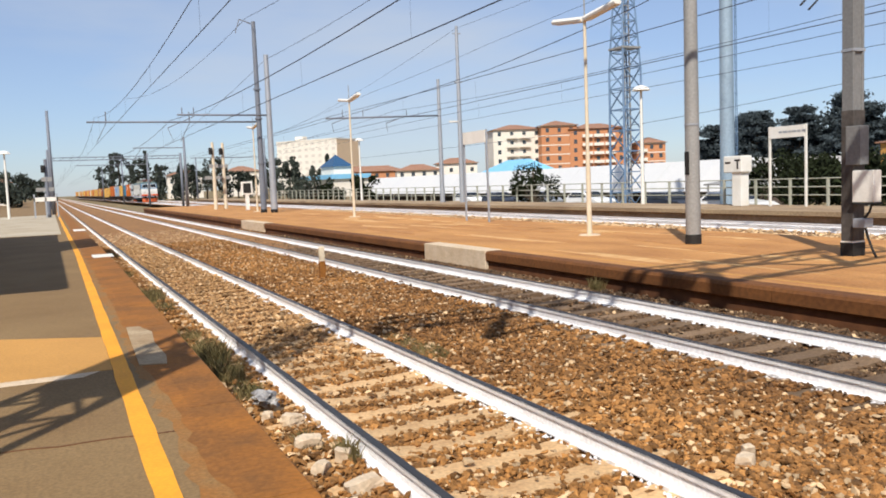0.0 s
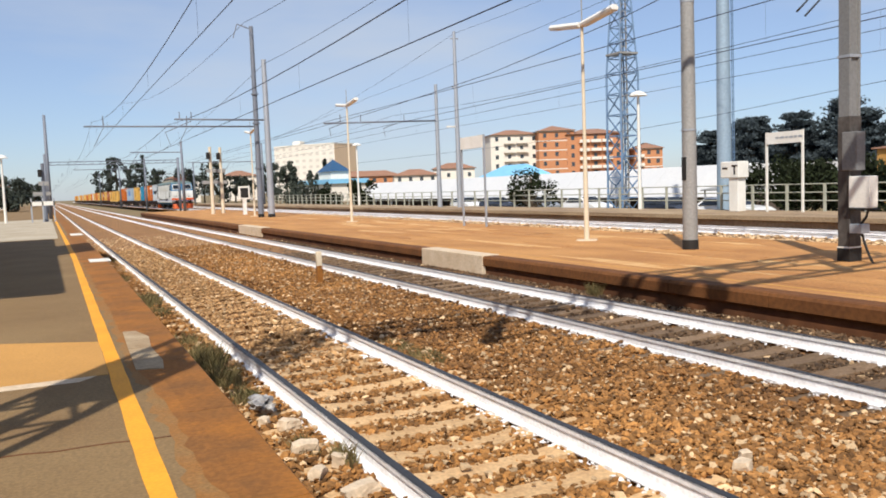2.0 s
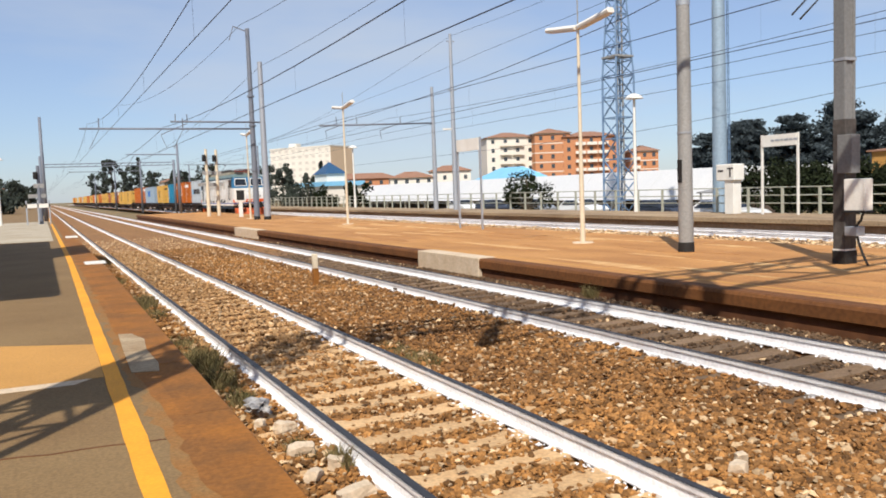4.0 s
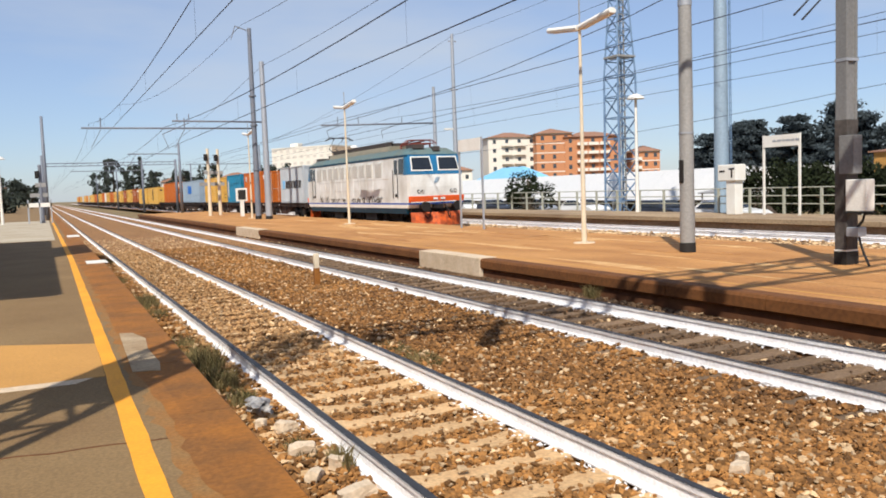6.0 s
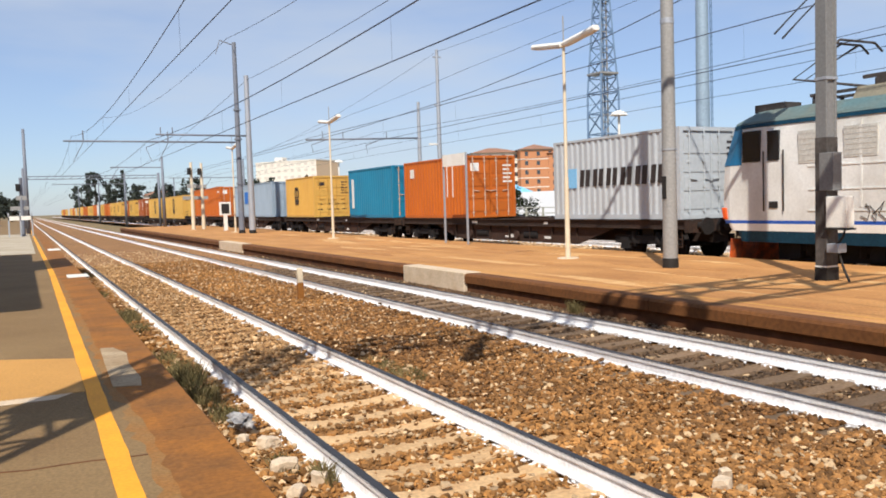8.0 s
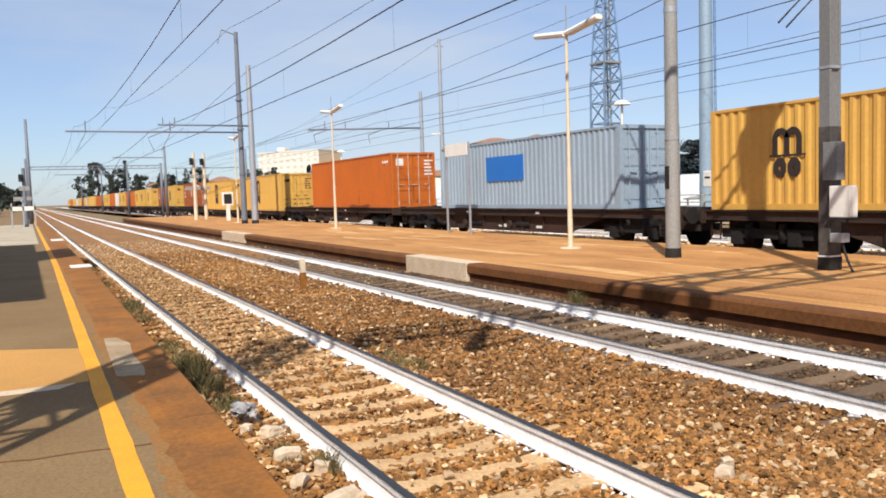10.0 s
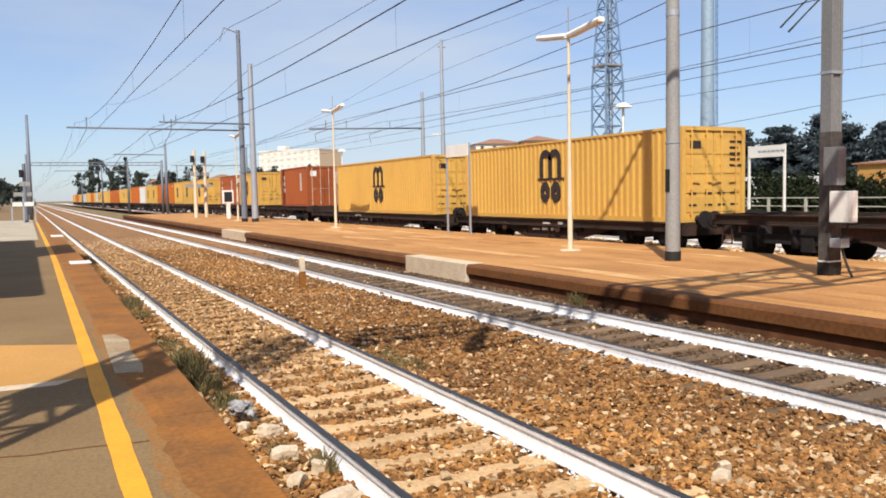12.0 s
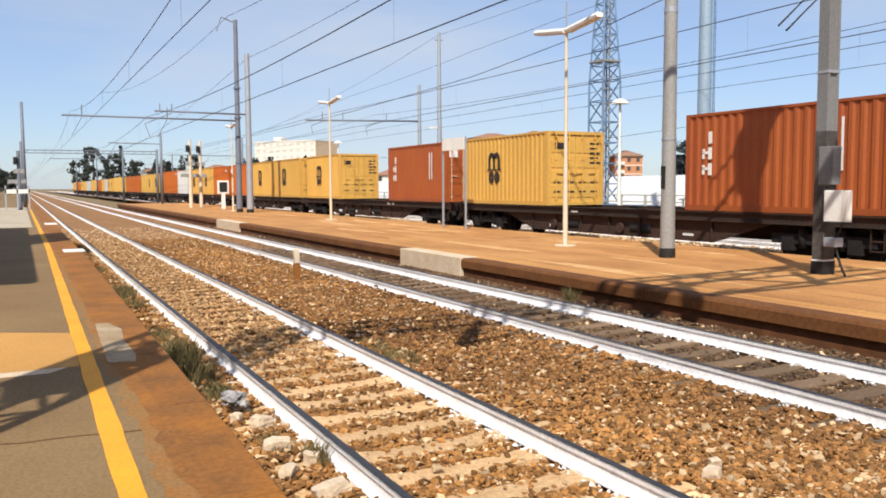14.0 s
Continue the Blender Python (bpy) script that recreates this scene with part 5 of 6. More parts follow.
# ---- far platform: fence, station sign, ticket box ----
M["fence"] = mat("grey_green_rail_paint", (0.42, 0.42, 0.34), 0.6, 0.1, var=0.1, scale=2, bump=0.05)
FX = 27.3
for k in range(28):
    y = 13.0 + k * 3.6
    t = thing("railing", "grey-green steel pipe railing behind the far platform", "railing", "railing bays")
    for e in (0, 1.8):
        bm = BM()
        box(bm, FX - 0.045, FX + 0.045, y + e - 0.045, y + e + 0.045, PLAT3_Z, PLAT3_Z + 1.1)
        part("post", bm, M["fence"], t)
    for z in (0.42, 0.75, 1.08):
        bm = BM()
        tube(bm, (FX, y, PLAT3_Z + z), (FX, y + 3.6, PLAT3_Z + z), 0.028, n=6)
        part("rail", bm, M["fence"], t)


def platform_sign(x, y0, y1, z0, top, label, bars, paint, w):
    t = thing("platform_sign", label, "sign", "platform signs")
    for y in (y0, y1):
        bm = BM()
        box(bm, x - w, x + w, y - w, y + w, z0, top)
        part("post", bm, paint, t)
    bm = BM()
    box(bm, x - 0.06, x + 0.06, y0 + w, y1 - w, top - 0.48, top - 0.02)
    b = part("board", bm, M["white_paint"], t, "white board with a faded line of writing")
    if bars:
        y = y1 - 0.5
        for k in (0.16, 0.22, 0.12, 0.2, 0.15, 0.18):
            bm = BM()
            box(bm, x - 0.068, x - 0.058, y - k, y, top - 0.29, top - 0.21)
            part("writing_bar", bm, M["galv"], b)
            y -= k + 0.05


platform_sign(26.5, 22.35, 24.1, PLAT3_Z, 3.55, "white station sign on two white posts, far platform", True, M["white_paint"], 0.038)
platform_sign(15.0, 27.05, 28.9, PLAT2_Z, 3.78, "small white sign on two slim posts at the platform edge", False, M["galv"], 0.032)
t = thing("telephone_box", "white pedestal telephone box with a hooded head lettered T", "telephone")
t.location = (26.5, 25.75, PLAT3_Z)
bm = BM()
box(bm, -0.26, 0.20, -0.34, 0.16, 0, 1.5)
part("pedestal", bm, M["white_paint"], t, bevel=0.02)
bm = BM()
box(bm, -0.34, 0.26, -0.46, 0.56, 1.42, 2.12)
h = part("head", bm, M["white_paint"], t, bevel=0.04)
bm = BM()
box(bm, -0.35, -0.335, -0.40, -0.08, 1.90, 1.97)
box(bm, -0.352, -0.337, -0.28, -0.20, 1.56, 1.93)
part("letter_t", bm, M["marks_dark"], h, "dark letter T")
bm = BM()
box(bm, -0.35, -0.335, 0.15, 0.45, 1.80, 1.88)
part("writing_bar", bm, M["marks_dark"], h)

# ---- towers ----
t = thing("lattice_tower", "pale blue lattice steel tower with a ladder", "tower")
bm = BM()
lattice_column(bm, 35.1, 44.0, -0.75, 8.9, 1.55, 1.45, 7, 0.13, 0.07)
part("lower_section", bm, M["blue_steel"], t)
bm = BM()
lattice_column(bm, 35.1, 44.0, 8.9, 19.0, 1.45, 0.32, 10, 0.11, 0.06)
part("upper_section", bm, M["blue_steel"], t)
bm = BM()
for s in (-0.22, 0.22):
    bar(bm, (35.1 + s, 43.8, -0.7), (35.1 + s, 43.8, 18), 0.08)
for i in range(40):
    bar(bm, (34.88, 43.8, -0.4 + i * 0.46), (35.32, 43.8, -0.4 + i * 0.46), 0.05)
part("ladder", bm, M["grey_steel"], t, "dark steel ladder")
bm = BM()
box(bm, 34.35, 35.85, 43.25, 44.75, 10.1, 10.22)
part("platform_deck", bm, M["grey_steel"], t)
t = thing("floodlight_mast", "tall blue-grey round steel floodlight mast with a ladder", "mast")
t.location = (29.6, 29.5, -0.75)
bm = BM()
tube(bm, (0, 0, 0), (0, 0, 26), 0.37, 0.2, 20)
part("pole", bm, M["blue_grey"], t)
bm = BM()
for s in (-0.16, 0.16):
    bar(bm, (0.2, -0.42 + s * 0.3, 1.0), (0.2, -0.32 + s * 0.3, 24), 0.03)
for i in range(60):
    bar(bm, (0.12, -0.38, 1.2 + i * 0.36), (0.3, -0.38, 1.2 + i * 0.36), 0.025)
part("ladder", bm, M["blue_steel"], t)

# ---- marker post and litter by the track ----
t = thing("marker_post", "short worn cream marker post in the ballast", "marker post")
t.location = (5.35, 17.35, -0.16)
bm = BM()
box(bm, -0.06, 0.06, -0.05, 0.05, 0, 0.72)
part("post", bm, M["cream"], t, bevel=0.02)
bm = BM()
box(bm, -0.063, 0.063, -0.053, 0.053, 0.0, 0.40)
part("rust_band", bm, M["rust_strip"], t)
bm = BM()
bmesh.ops.create_icosphere(bm, subdivisions=3, radius=0.105)
for v in bm.verts:
    k = 1 + 0.9 * noise.noise(v.co * 14) + 0.6 * noise.noise(v.co * 37)
    v.co = Vector((v.co.x * k * 1.0, v.co.y * k * 1.5, v.co.z * k * 0.6)) + Vector((1.68, 7.35, -0.02))
solid("plastic_bag", bm, M["bag"], "crumpled white and grey plastic bag beside the rail", "litter")


# ---- cars and low white building beyond the far platform ----
M["tyre"] = mat("tyre_rubber", (0.02, 0.02, 0.02), 0.9, var=0.1, bump=0.05)
M["car_white"] = mat("white_car_paint", (0.75, 0.75, 0.74), 0.25, var=0.04, bump=0)
M["car_dark"] = mat("dark_car_paint", (0.03, 0.035, 0.05), 0.2, var=0.04, bump=0)
M["car_silver"] = mat("silver_car_paint", (0.42, 0.44, 0.46), 0.25, 0.5, var=0.04, bump=0)


def car(x, y, rz, paint, word):
    t = thing("parked_car", word + " parked hatchback car", "car", "parked cars")
    t.matrix_world = pose(x, y, -0.75, 0, 0, rz)
    prof = [(-2.0, 0.35), (-2.05, 0.75), (-1.7, 0.92), (-0.85, 1.0), (-0.2, 1.42), (1.3, 1.45), (1.95, 0.98), (2.0, 0.4)]
    bm = BM()
    for_w = (0.84, 0.84, 0.84, 0.82, 0.66, 0.66, 0.80, 0.84)
    a = [bm.verts.new((y0, -w, z)) for (y0, z), w in zip(prof, for_w)]
    b = [bm.verts.new((y0, w, z)) for (y0, z), w in zip(prof, for_w)]
    for i in range(8):
        bm.faces.new((a[i], a[(i + 1) % 8], b[(i + 1) % 8], b[i]))
    bm.faces.new(a[::-1])
    bm.faces.new(b)
    part("body", bm, paint, t, bevel=0.05)
    for s in (-1, 1):
        bm = BM()
        q = [(-0.7, 0.80, 1.03), (-0.15, 0.675, 1.37), (1.2, 0.675, 1.39), (1.6, 0.77, 1.06)]
        a = [bm.verts.new((p[0], s * (p[1] + 0.02), p[2])) for p in q]
        b = [bm.verts.new((p[0], s * (p[1] - 0.02), p[2])) for p in q]
        for i in range(4):
            bm.faces.new((a[i], a[(i + 1) % 4], b[(i + 1) % 4], b[i]))
        bm.faces.new(a)
        bm.faces.new(b[::-1])
        part("side_glass", bm, M["glass"], t)
        for e in (-1.25, 1.25):
            bm = BM()
            tube(bm, (e, s * 0.66, 0.31), (e, s * 0.86, 0.31), 0.31, n=16)
            w = part("wheel", bm, M["tyre"], t)
            bm = BM()
            tube(bm, (e, s * 0.84, 0.31), (e, s * 0.875, 0.31), 0.19, 0.17, 12)
            part("rim", bm, M["galv"], w)
    bm = BM()
    a = [bm.verts.new(v) for v in ((-0.83, -0.70, 1.06), (-0.83, 0.70, 1.06), (-0.26, 0.58, 1.43), (-0.26, -0.58, 1.43))]
    b = [bm.verts.new(v.co + Vector((0.03, 0, -0.03))) for v in a]
    for i in range(4):
        bm.faces.new((a[i], a[(i + 1) % 4], b[(i + 1) % 4], b[i]))
    bm.faces.new(a)
    bm.faces.new(b[::-1])
    part("windscreen", bm, M["glass"], t)


car(33.0, 32.3, 100, M["car_white"], "white")
car(34.0, 38.5, 85, M["car_dark"], "dark blue")
car(36.0, 49.5, 90, M["car_white"], "white")
car(36.5, 57.0, 92, M["car_silver"], "silver")
car(36.2, 69.0, 88, M["car_white"], "white")
car(36.0, 62.8, 90, M["car_dark"], "dark blue")

M["fascia"] = mat("white_fascia_panels", (0.57, 0.57, 0.565), 0.6, var=0.04, scale=0.4, fine=6, bump=0.03, second=(0.66, 0.64, 0.60), amount=0.4)
# wall colour kept near black: the shade below the roof is painted in
M["dark_wall"] = mat("roof_shade_wall", (0.07, 0.06, 0.05), 0.8, var=0.3, scale=0.4, fine=6, bump=0.05, second=(0.16, 0.10, 0.07), amount=0.6)
t = thing("low_building", "long low building with a sloping white roof", "building")
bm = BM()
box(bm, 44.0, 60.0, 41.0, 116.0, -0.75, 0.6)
part("wall", bm, M["dark_wall"], t, "recessed ground-floor wall coloured dark for the shade under the roof")
for i in range(25):
    bm = BM()
    y = 41.0 + i * 3.0
    prof = [(41.90, 0.40), (44.30, 2.66), (44.36, 2.60), (41.96, 0.34)]
    extrude_y(bm, prof, y + 0.012, y + 2.988)
    part("roof_panel", bm, M["fascia"], t, "white sloping roof panel")
bm = BM()
box(bm, 44.37, 60.0, 41.0, 116.0, 0.60, 2.58)
part("roof", bm, M["fascia"], t)
for i in range(13):
    bm = BM()
    y = 42.0 + i * 6.1
    tube(bm, (42.4, y, -0.75), (42.4, y, 0.62), 0.14, n=8)
    part("column", bm, M["white_paint"], t)
t = thing("awning", "dark triangular awning beside the white building", "awning")
bm = BM()
slope = [(39.0, 36.5, 0.9), (41.8, 36.5, 1.25), (41.8, 41.0, 1.25), (39.0, 41.0, 0.9)]
a = [bm.verts.new(v) for v in slope]
b = [bm.verts.new((x, y, z + 0.08)) for x, y, z in slope]
for i in range(4):
    bm.faces.new((a[i], a[(i + 1) % 4], b[(i + 1) % 4], b[i]))
bm.faces.new(a[::-1])
bm.faces.new(b)
part("cover", bm, M["grey_steel"], t)
for x, y in ((39.2, 36.7), (39.2, 40.8), (41.6, 36.7), (41.6, 40.8)):
    bm = BM()
    tube(bm, (x, y, -0.75), (x, y, 0.95), 0.06, n=6)
    part("post", bm, M["galv"], t)

# ---- distant buildings ----
M["brick"] = mat("orange_brick", (0.50, 0.225, 0.105), 0.85, var=0.08, scale=0.3, fine=5, bump=0.02, second=(0.46, 0.19, 0.08), amount=0.5)
M["plaster"] = mat("off_white_plaster", (0.74, 0.69, 0.60), 0.85, var=0.06, scale=0.2, fine=3, bump=0.02, second=(0.62, 0.56, 0.46), amount=0.4)
M["beige"] = mat("beige_plaster", (0.70, 0.52, 0.34), 0.85, var=0.05, scale=0.2, fine=3, bump=0.02)
M["roof_tile"] = mat("terracotta_roof", (0.30, 0.16, 0.10), 0.85, var=0.15, scale=0.4, fine=4, bump=0.1)
M["pane"] = mat("window_pane", (0.05, 0.06, 0.07), 0.12, var=0.1, bump=0, spec=0.7)
# window panes of the far office block, paled to look washed out by distance
M["shutter"] = mat("washed_out_pane", (0.62, 0.56, 0.48), 0.7, var=0.15, bump=0)
M["blue_roof"] = mat("blue_metal_roof", (0.03, 0.09, 0.19), 0.5, 0.1, var=0.1, bump=0.02)
M["sky_blue"] = mat("light_blue_sheeting", (0.22, 0.50, 0.72), 0.5, var=0.1, bump=0.02)


def block(name, label, m, W, D, H, storeys, bays, wall, roof, z0=-0.75, bands=None, balconies=(), end_wall=None, hip=2.0, win=(1.1, 1.4), glass=None):
    """A block of flats; its long front looks along -y in its own space."""
    t = thing(name, label, "building", "distant buildings")
    t.matrix_world = m
    bm = BM()
    box(bm, -W / 2, W / 2, 0, D, z0, H)
    w = part("wall", bm, wall, t)
    if end_wall:
        bm = BM()
        box(bm, W / 2 - 0.02, W / 2 + 0.05, 0.02, D, z0, H)
        part("end_wall", bm, end_wall, t)
    bm = BM()
    if hip:
        e = 0.7
        v = [bm.verts.new(q) for q in ((-W / 2 - e, -e, H), (W / 2 + e, -e, H), (W / 2 + e, D + e, H), (-W / 2 - e, D + e, H), (-W / 2 + D / 2, D / 2, H + hip), (W / 2 - D / 2, D / 2, H + hip))]
        for f in ((0, 1, 5, 4), (1, 2, 5), (2, 3, 4, 5), (3, 0, 4), (3, 2, 1, 0)):
            bm.faces.new([v[i] for i in f])
    else:
        box(bm, -W / 2 - 0.15, W / 2 + 0.15, -0.15, D + 0.15, H, H + 0.5)
        box(bm, -W / 2 + 6, -W / 2 + 10, D / 3, D / 3 + 3, H + 0.5, H + 2.4)
    part("roof", bm, roof, t)
    sh = H / storeys
    pane = bpy.data.meshes.new("window")
    bm = BM()
    box(bm, -win[0] / 2, win[0] / 2, -0.03, 0.05, 0, win[1])
    bm.to_mesh(pane)
    bm.free()
    pane.materials.append(glass or M["pane"])
    bal = bpy.data.meshes.new("balcony")
    bm = BM()
    box(bm, -W / bays * 0.45, W / bays * 0.45, -1.2, 0, 0, 0.15)
    box(bm, -W / bays * 0.45, W / bays * 0.45, -1.2, -1.1, 0.15, 1.0)
    bm.to_mesh(bal)
    bm.free()
    bal.materials.append(M["plaster"])
    for s in range(storeys):
        if bands:
            bm = BM()
            box(bm, -W / 2 - 0.06, W / 2 + 0.06, -0.06, D, s * sh + sh - 0.35, s * sh + sh - 0.05)
            part("floor_band", bm, bands, t)
        for b in range(bays):
            x = -W / 2 + (b + 0.5) * W / bays
            o = new("window", pane)
            o.parent, o.location = t, (x, 0, s * sh + 0.9)
            if b in balconies:
                o = new("balcony", bal)
                o.parent, o.location = t, (x, 0, s * sh)
        for b in range(0 if end_wall else 3):
            o = new("window", pane)
            o.parent, o.matrix_local = t, pose(W / 2, (b + 0.5) * D / 3, s * sh + 0.9, 0, 0, 90)
    return t


def facing(x, y):
    return pose(x, y, 0, 0, 0, -math.degrees(math.atan2(x, y)) + 14)


block("apartment_block", "cream apartment block with balconies and terracotta roof", facing(143, 236), 17, 14, 18.0, 6, 4, M["plaster"], M["roof_tile"], balconies=(1, 2))
block("apartment_block", "orange brick apartment block with pale floor bands", facing(153.5, 227), 12, 12, 18.6, 6, 3, M["brick"], M["roof_tile"], bands=M["plaster"], balconies=())
block("apartment_block", "orange brick apartment block with dark balconies", facing(165.5, 222), 19, 14, 17.2, 6, 5, M["brick"], M["roof_tile"], balconies=(1, 2, 3))
block("apartment_block", "small orange brick apartment block", facing(179.5, 212), 9, 10, 11.6, 4, 3, M["brick"], M["roof_tile"], bands=M["plaster"], balconies=(0,))
block("office_block", "long white eight-storey block with a beige end wall", pose(96.2, 325.5, 0, 0, 0, -55), 31, 15, 20.2, 8, 9, M["plaster"], M["plaster"], hip=0, end_wall=M["beige"], balconies=(), win=(1.7, 1.1), glass=M["shutter"])
block("house", "low reddish house with terracotta roof", pose(100, 262, 0, 0, 0, -20), 22, 10, 6.0, 2, 6, M["brick"], M["roof_tile"])
block("house", "low cream house with terracotta roof", pose(106, 236, 0, 0, 0, -20), 14, 10, 5.5, 2, 4, M["plaster"], M["roof_tile"])
block("house", "low cream house with terracotta roof", pose(124, 245, 0, 0, 0, -25), 14, 10, 7.5, 2, 4, M["plaster"], M["roof_tile"])
block("house", "distant cream house beside the line", pose(-11.5, 190, 0, 0, 0, 5), 9, 9, 5.0, 2, 3, M["plaster"], M["roof_tile"])
block("house", "distant pale house among dark trees", pose(44, 300, 0, 0, 0, -5), 12, 10, 7.5, 2, 4, M["plaster"], M["roof_tile"])
block("house", "distant pale house among dark trees", pose(62, 290, 0, 0, 0, -8), 12, 10, 8.0, 2, 4, M["plaster"], M["roof_tile"])

t = thing("pavilion", "white pavilion with a blue pyramid roof", "building")
bm = BM()
box(bm, 56, 64, 170, 194, -0.75, 3.2)
part("wall", bm, M["plaster"], t)
bm = BM()
box(bm, 55.4, 64.6, 169.4, 194.6, 3.2, 4.2)
part("roof_edge", bm, M["sky_blue"], t)
bm = BM()
v = [bm.verts.new(q) for q in ((57, 173.5, 6.0), (62, 173.5, 6.0), (62, 183.5, 6.0), (57, 183.5, 6.0), (59.5, 178.5, 8.8))]
for f in ((0, 1, 4), (1, 2, 4), (2, 3, 4), (3, 0, 4), (3, 2, 1, 0)):
    bm.faces.new([v[i] for i in f])
part("pyramid_roof", bm, M["blue_roof"], t)
bm = BM()
box(bm, 57.4, 61.6, 174.0, 183.0, 4.2, 6.0)
part("collar", bm, M["plaster"], t)
t = thing("roof_shed", "light blue sheeted roof structure", "shed")
bm = BM()
v = [bm.verts.new(q) for q in ((46, 76.5, 2.42), (52, 76.5, 2.42), (52, 86, 2.42), (46, 86, 2.42), (49, 78.5, 4.0), (49, 83.5, 4.0))]
for f in ((0, 1, 4), (1, 2, 5, 4), (2, 3, 5), (3, 0, 4, 5), (3, 2, 1, 0)):
    bm.faces.new([v[i] for i in f])
part("cover", bm, M["sky_blue"], t)


# ---- low shed behind the shrubs ----
t = thing("shed", "low tan shed with a shallow roof behind the shrubs", "building")
t.location = (54.0, 30.0, -0.75)
bm = BM()
box(bm, -3.5, 3.5, -8.0, 6.6, 0, 4.0)
part("wall", bm, M["ochre"], t)
bm = BM()
extrude_y(bm, [(-3.7, 4.0), (3.7, 4.0), (3.7, 4.1), (0, 4.35), (-3.7, 4.1)], -8.3, 6.9)
part("roof", bm, M["roof_tile"], t, "shallow tiled roof")

# ---- trees, hedges and weeds ----
def leaf_mesh(name, centres, radii, per, size, material, seed, flat=1.0):
    """Many small leaf blades scattered through clumps."""
    g = np.random.default_rng(seed)
    c = np.repeat(np.asarray(centres, float), per, 0)
    r = np.repeat(np.asarray(radii, float), per, 0)
    d = g.normal(size=(len(c), 3))
    d /= np.linalg.norm(d, axis=1, keepdims=True)
    d *= g.random((len(c), 1)) ** 0.45
    d[:, 2] *= flat
    p = c + d * r[:, None]
    u = g.normal(size=(len(c), 3))
    u /= np.linalg.norm(u, axis=1, keepdims=True)
    w = np.cross(u, g.normal(size=(len(c), 3)))
    w /= np.linalg.norm(w, axis=1, keepdims=True)
    s = size * g.uniform(0.6, 1.4, (len(c), 1))
    v = np.stack([p - u * s, p + w * s * 0.5, p + u * s, p - w * s * 0.5], 1).reshape(-1, 3)
    f = np.arange(len(v)).reshape(-1, 4)
    return raw(name, v.tolist(), f.tolist(), material)


def tree(x, y, z0, h, spread, kind, label, seed, per=60, size=0.22):
    g = random.Random(seed)
    t = thing("tree", label, "tree", "trees")
    t.location = (x, y, z0)
    bm = BM()
    tube(bm, (0, 0, 0), (0.1, 0, h * 0.5), 0.05 * h * 0.6, 0.03 * h * 0.5, 8)
    tube(bm, (0.1, 0, h * 0.5), (0, 0, h * 0.92), 0.03 * h * 0.5, 0.03, 8)
    cs, rs = [], []
    if kind == "cedar":
        for i in range(9):
            z = h * (0.22 + 0.76 * i / 8)
            reach = spread * (1.0 - 0.72 * i / 8) * g.uniform(0.8, 1.15)
            for k in range(8):
                a = g.uniform(0, 6.28)
                e = Vector((math.cos(a) * reach, math.sin(a) * reach, z + g.uniform(-0.4, 1.0) * reach * 0.32))
                tube(bm, (0, 0, z - 0.3), e, 0.06, 0.02, 5)
                for q in (0.45, 0.75, 1.0):
                    cs.append((e.x * q, e.y * q, z + (e.z - z) * q))
                    rs.append(spread * 0.22 * g.uniform(0.5, 1.3))
    elif kind == "spire":
        for i in range(14):
            u = i / 13
            cs.append((g.uniform(-0.2, 0.2), g.uniform(-0.2, 0.2), h * (0.12 + 0.86 * u)))
            rs.append(spread * (1.0 - 0.85 * u) * g.uniform(0.75, 1.2))
    else:
        for i in range(16):
            a, q = g.uniform(0, 6.28), g.random() ** 0.5
            z = h * g.uniform(0.35, 0.95)
            k = spread * q * (1.15 - 0.6 * abs(z / h - 0.6))
            e = (math.cos(a) * k, math.sin(a) * k, z)
            tube(bm, (0, 0, h * 0.3), e, 0.05, 0.02, 5)
            cs.append(e)
            rs.append(spread * 0.38 * g.uniform(0.7, 1.2))
    part("trunk", bm, M["bark"], t)
    crown = leaf_mesh("crown", cs, rs, per, size, M["leaf_haze"] if y > 95 else M["leaf_dark"] if kind != "round" else M["leaf"], seed, 0.48 if kind == "cedar" else 1.0)
    crown.parent = t


for i, (y, top, sp) in enumerate(((63.6, 6.2, 2.9), (61.2, 7.2, 4.2), (58.0, 7.0, 3.6), (55.0, 5.6, 3.8), (53.0, 7.0, 3.2), (49.8, 7.8, 4.4), (46.8, 6.4, 4.2), (44.0, 6.8, 3.4), (41.0, 6.0, 3.8))):
    tree(62 + 3 * (i % 2), y, -0.75, top + 0.75, sp, "cedar", "dark blue-green cedar tree with layered limbs", 20 + i, 60, 0.17)
for i, (x, y, h, sp) in enumerate(((33.5, 23.0, 2.5, 2.0), (34.0, 26.4, 3.2, 2.0), (34.0, 20.0, 2.5, 2.2), (36.0, 29.6, 2.9, 2.0), (38.5, 33.5, 3.0, 2.4), (33.5, 17.0, 2.5, 2.0))):
    tree(x, y, -0.75, h, sp, "round", "dense dark green shrub behind the railing", 40 + i, 260, 0.13)
tree(28.7, 45.6, -0.75, 3.3, 1.5, "round", "small green bushy tree beside the railing", 60, 170, 0.10)
for i, (x, y, h, sp) in enumerate(((29.2, 103.5, 5.8, 0.9), (29.5, 97.0, 4.0, 1.8), (29.5, 108.0, 3.4, 2.2), (29.2, 100.5, 3.0, 1.6), (31.0, 84.0, 3.4, 1.4), (29.8, 92.5, 2.6, 1.6))):
    tree(x, y, -0.75, h, sp, "spire" if i == 0 else "round", "dark green tree behind the far railing", 70 + i, 60, 0.2)
g = random.Random(4)
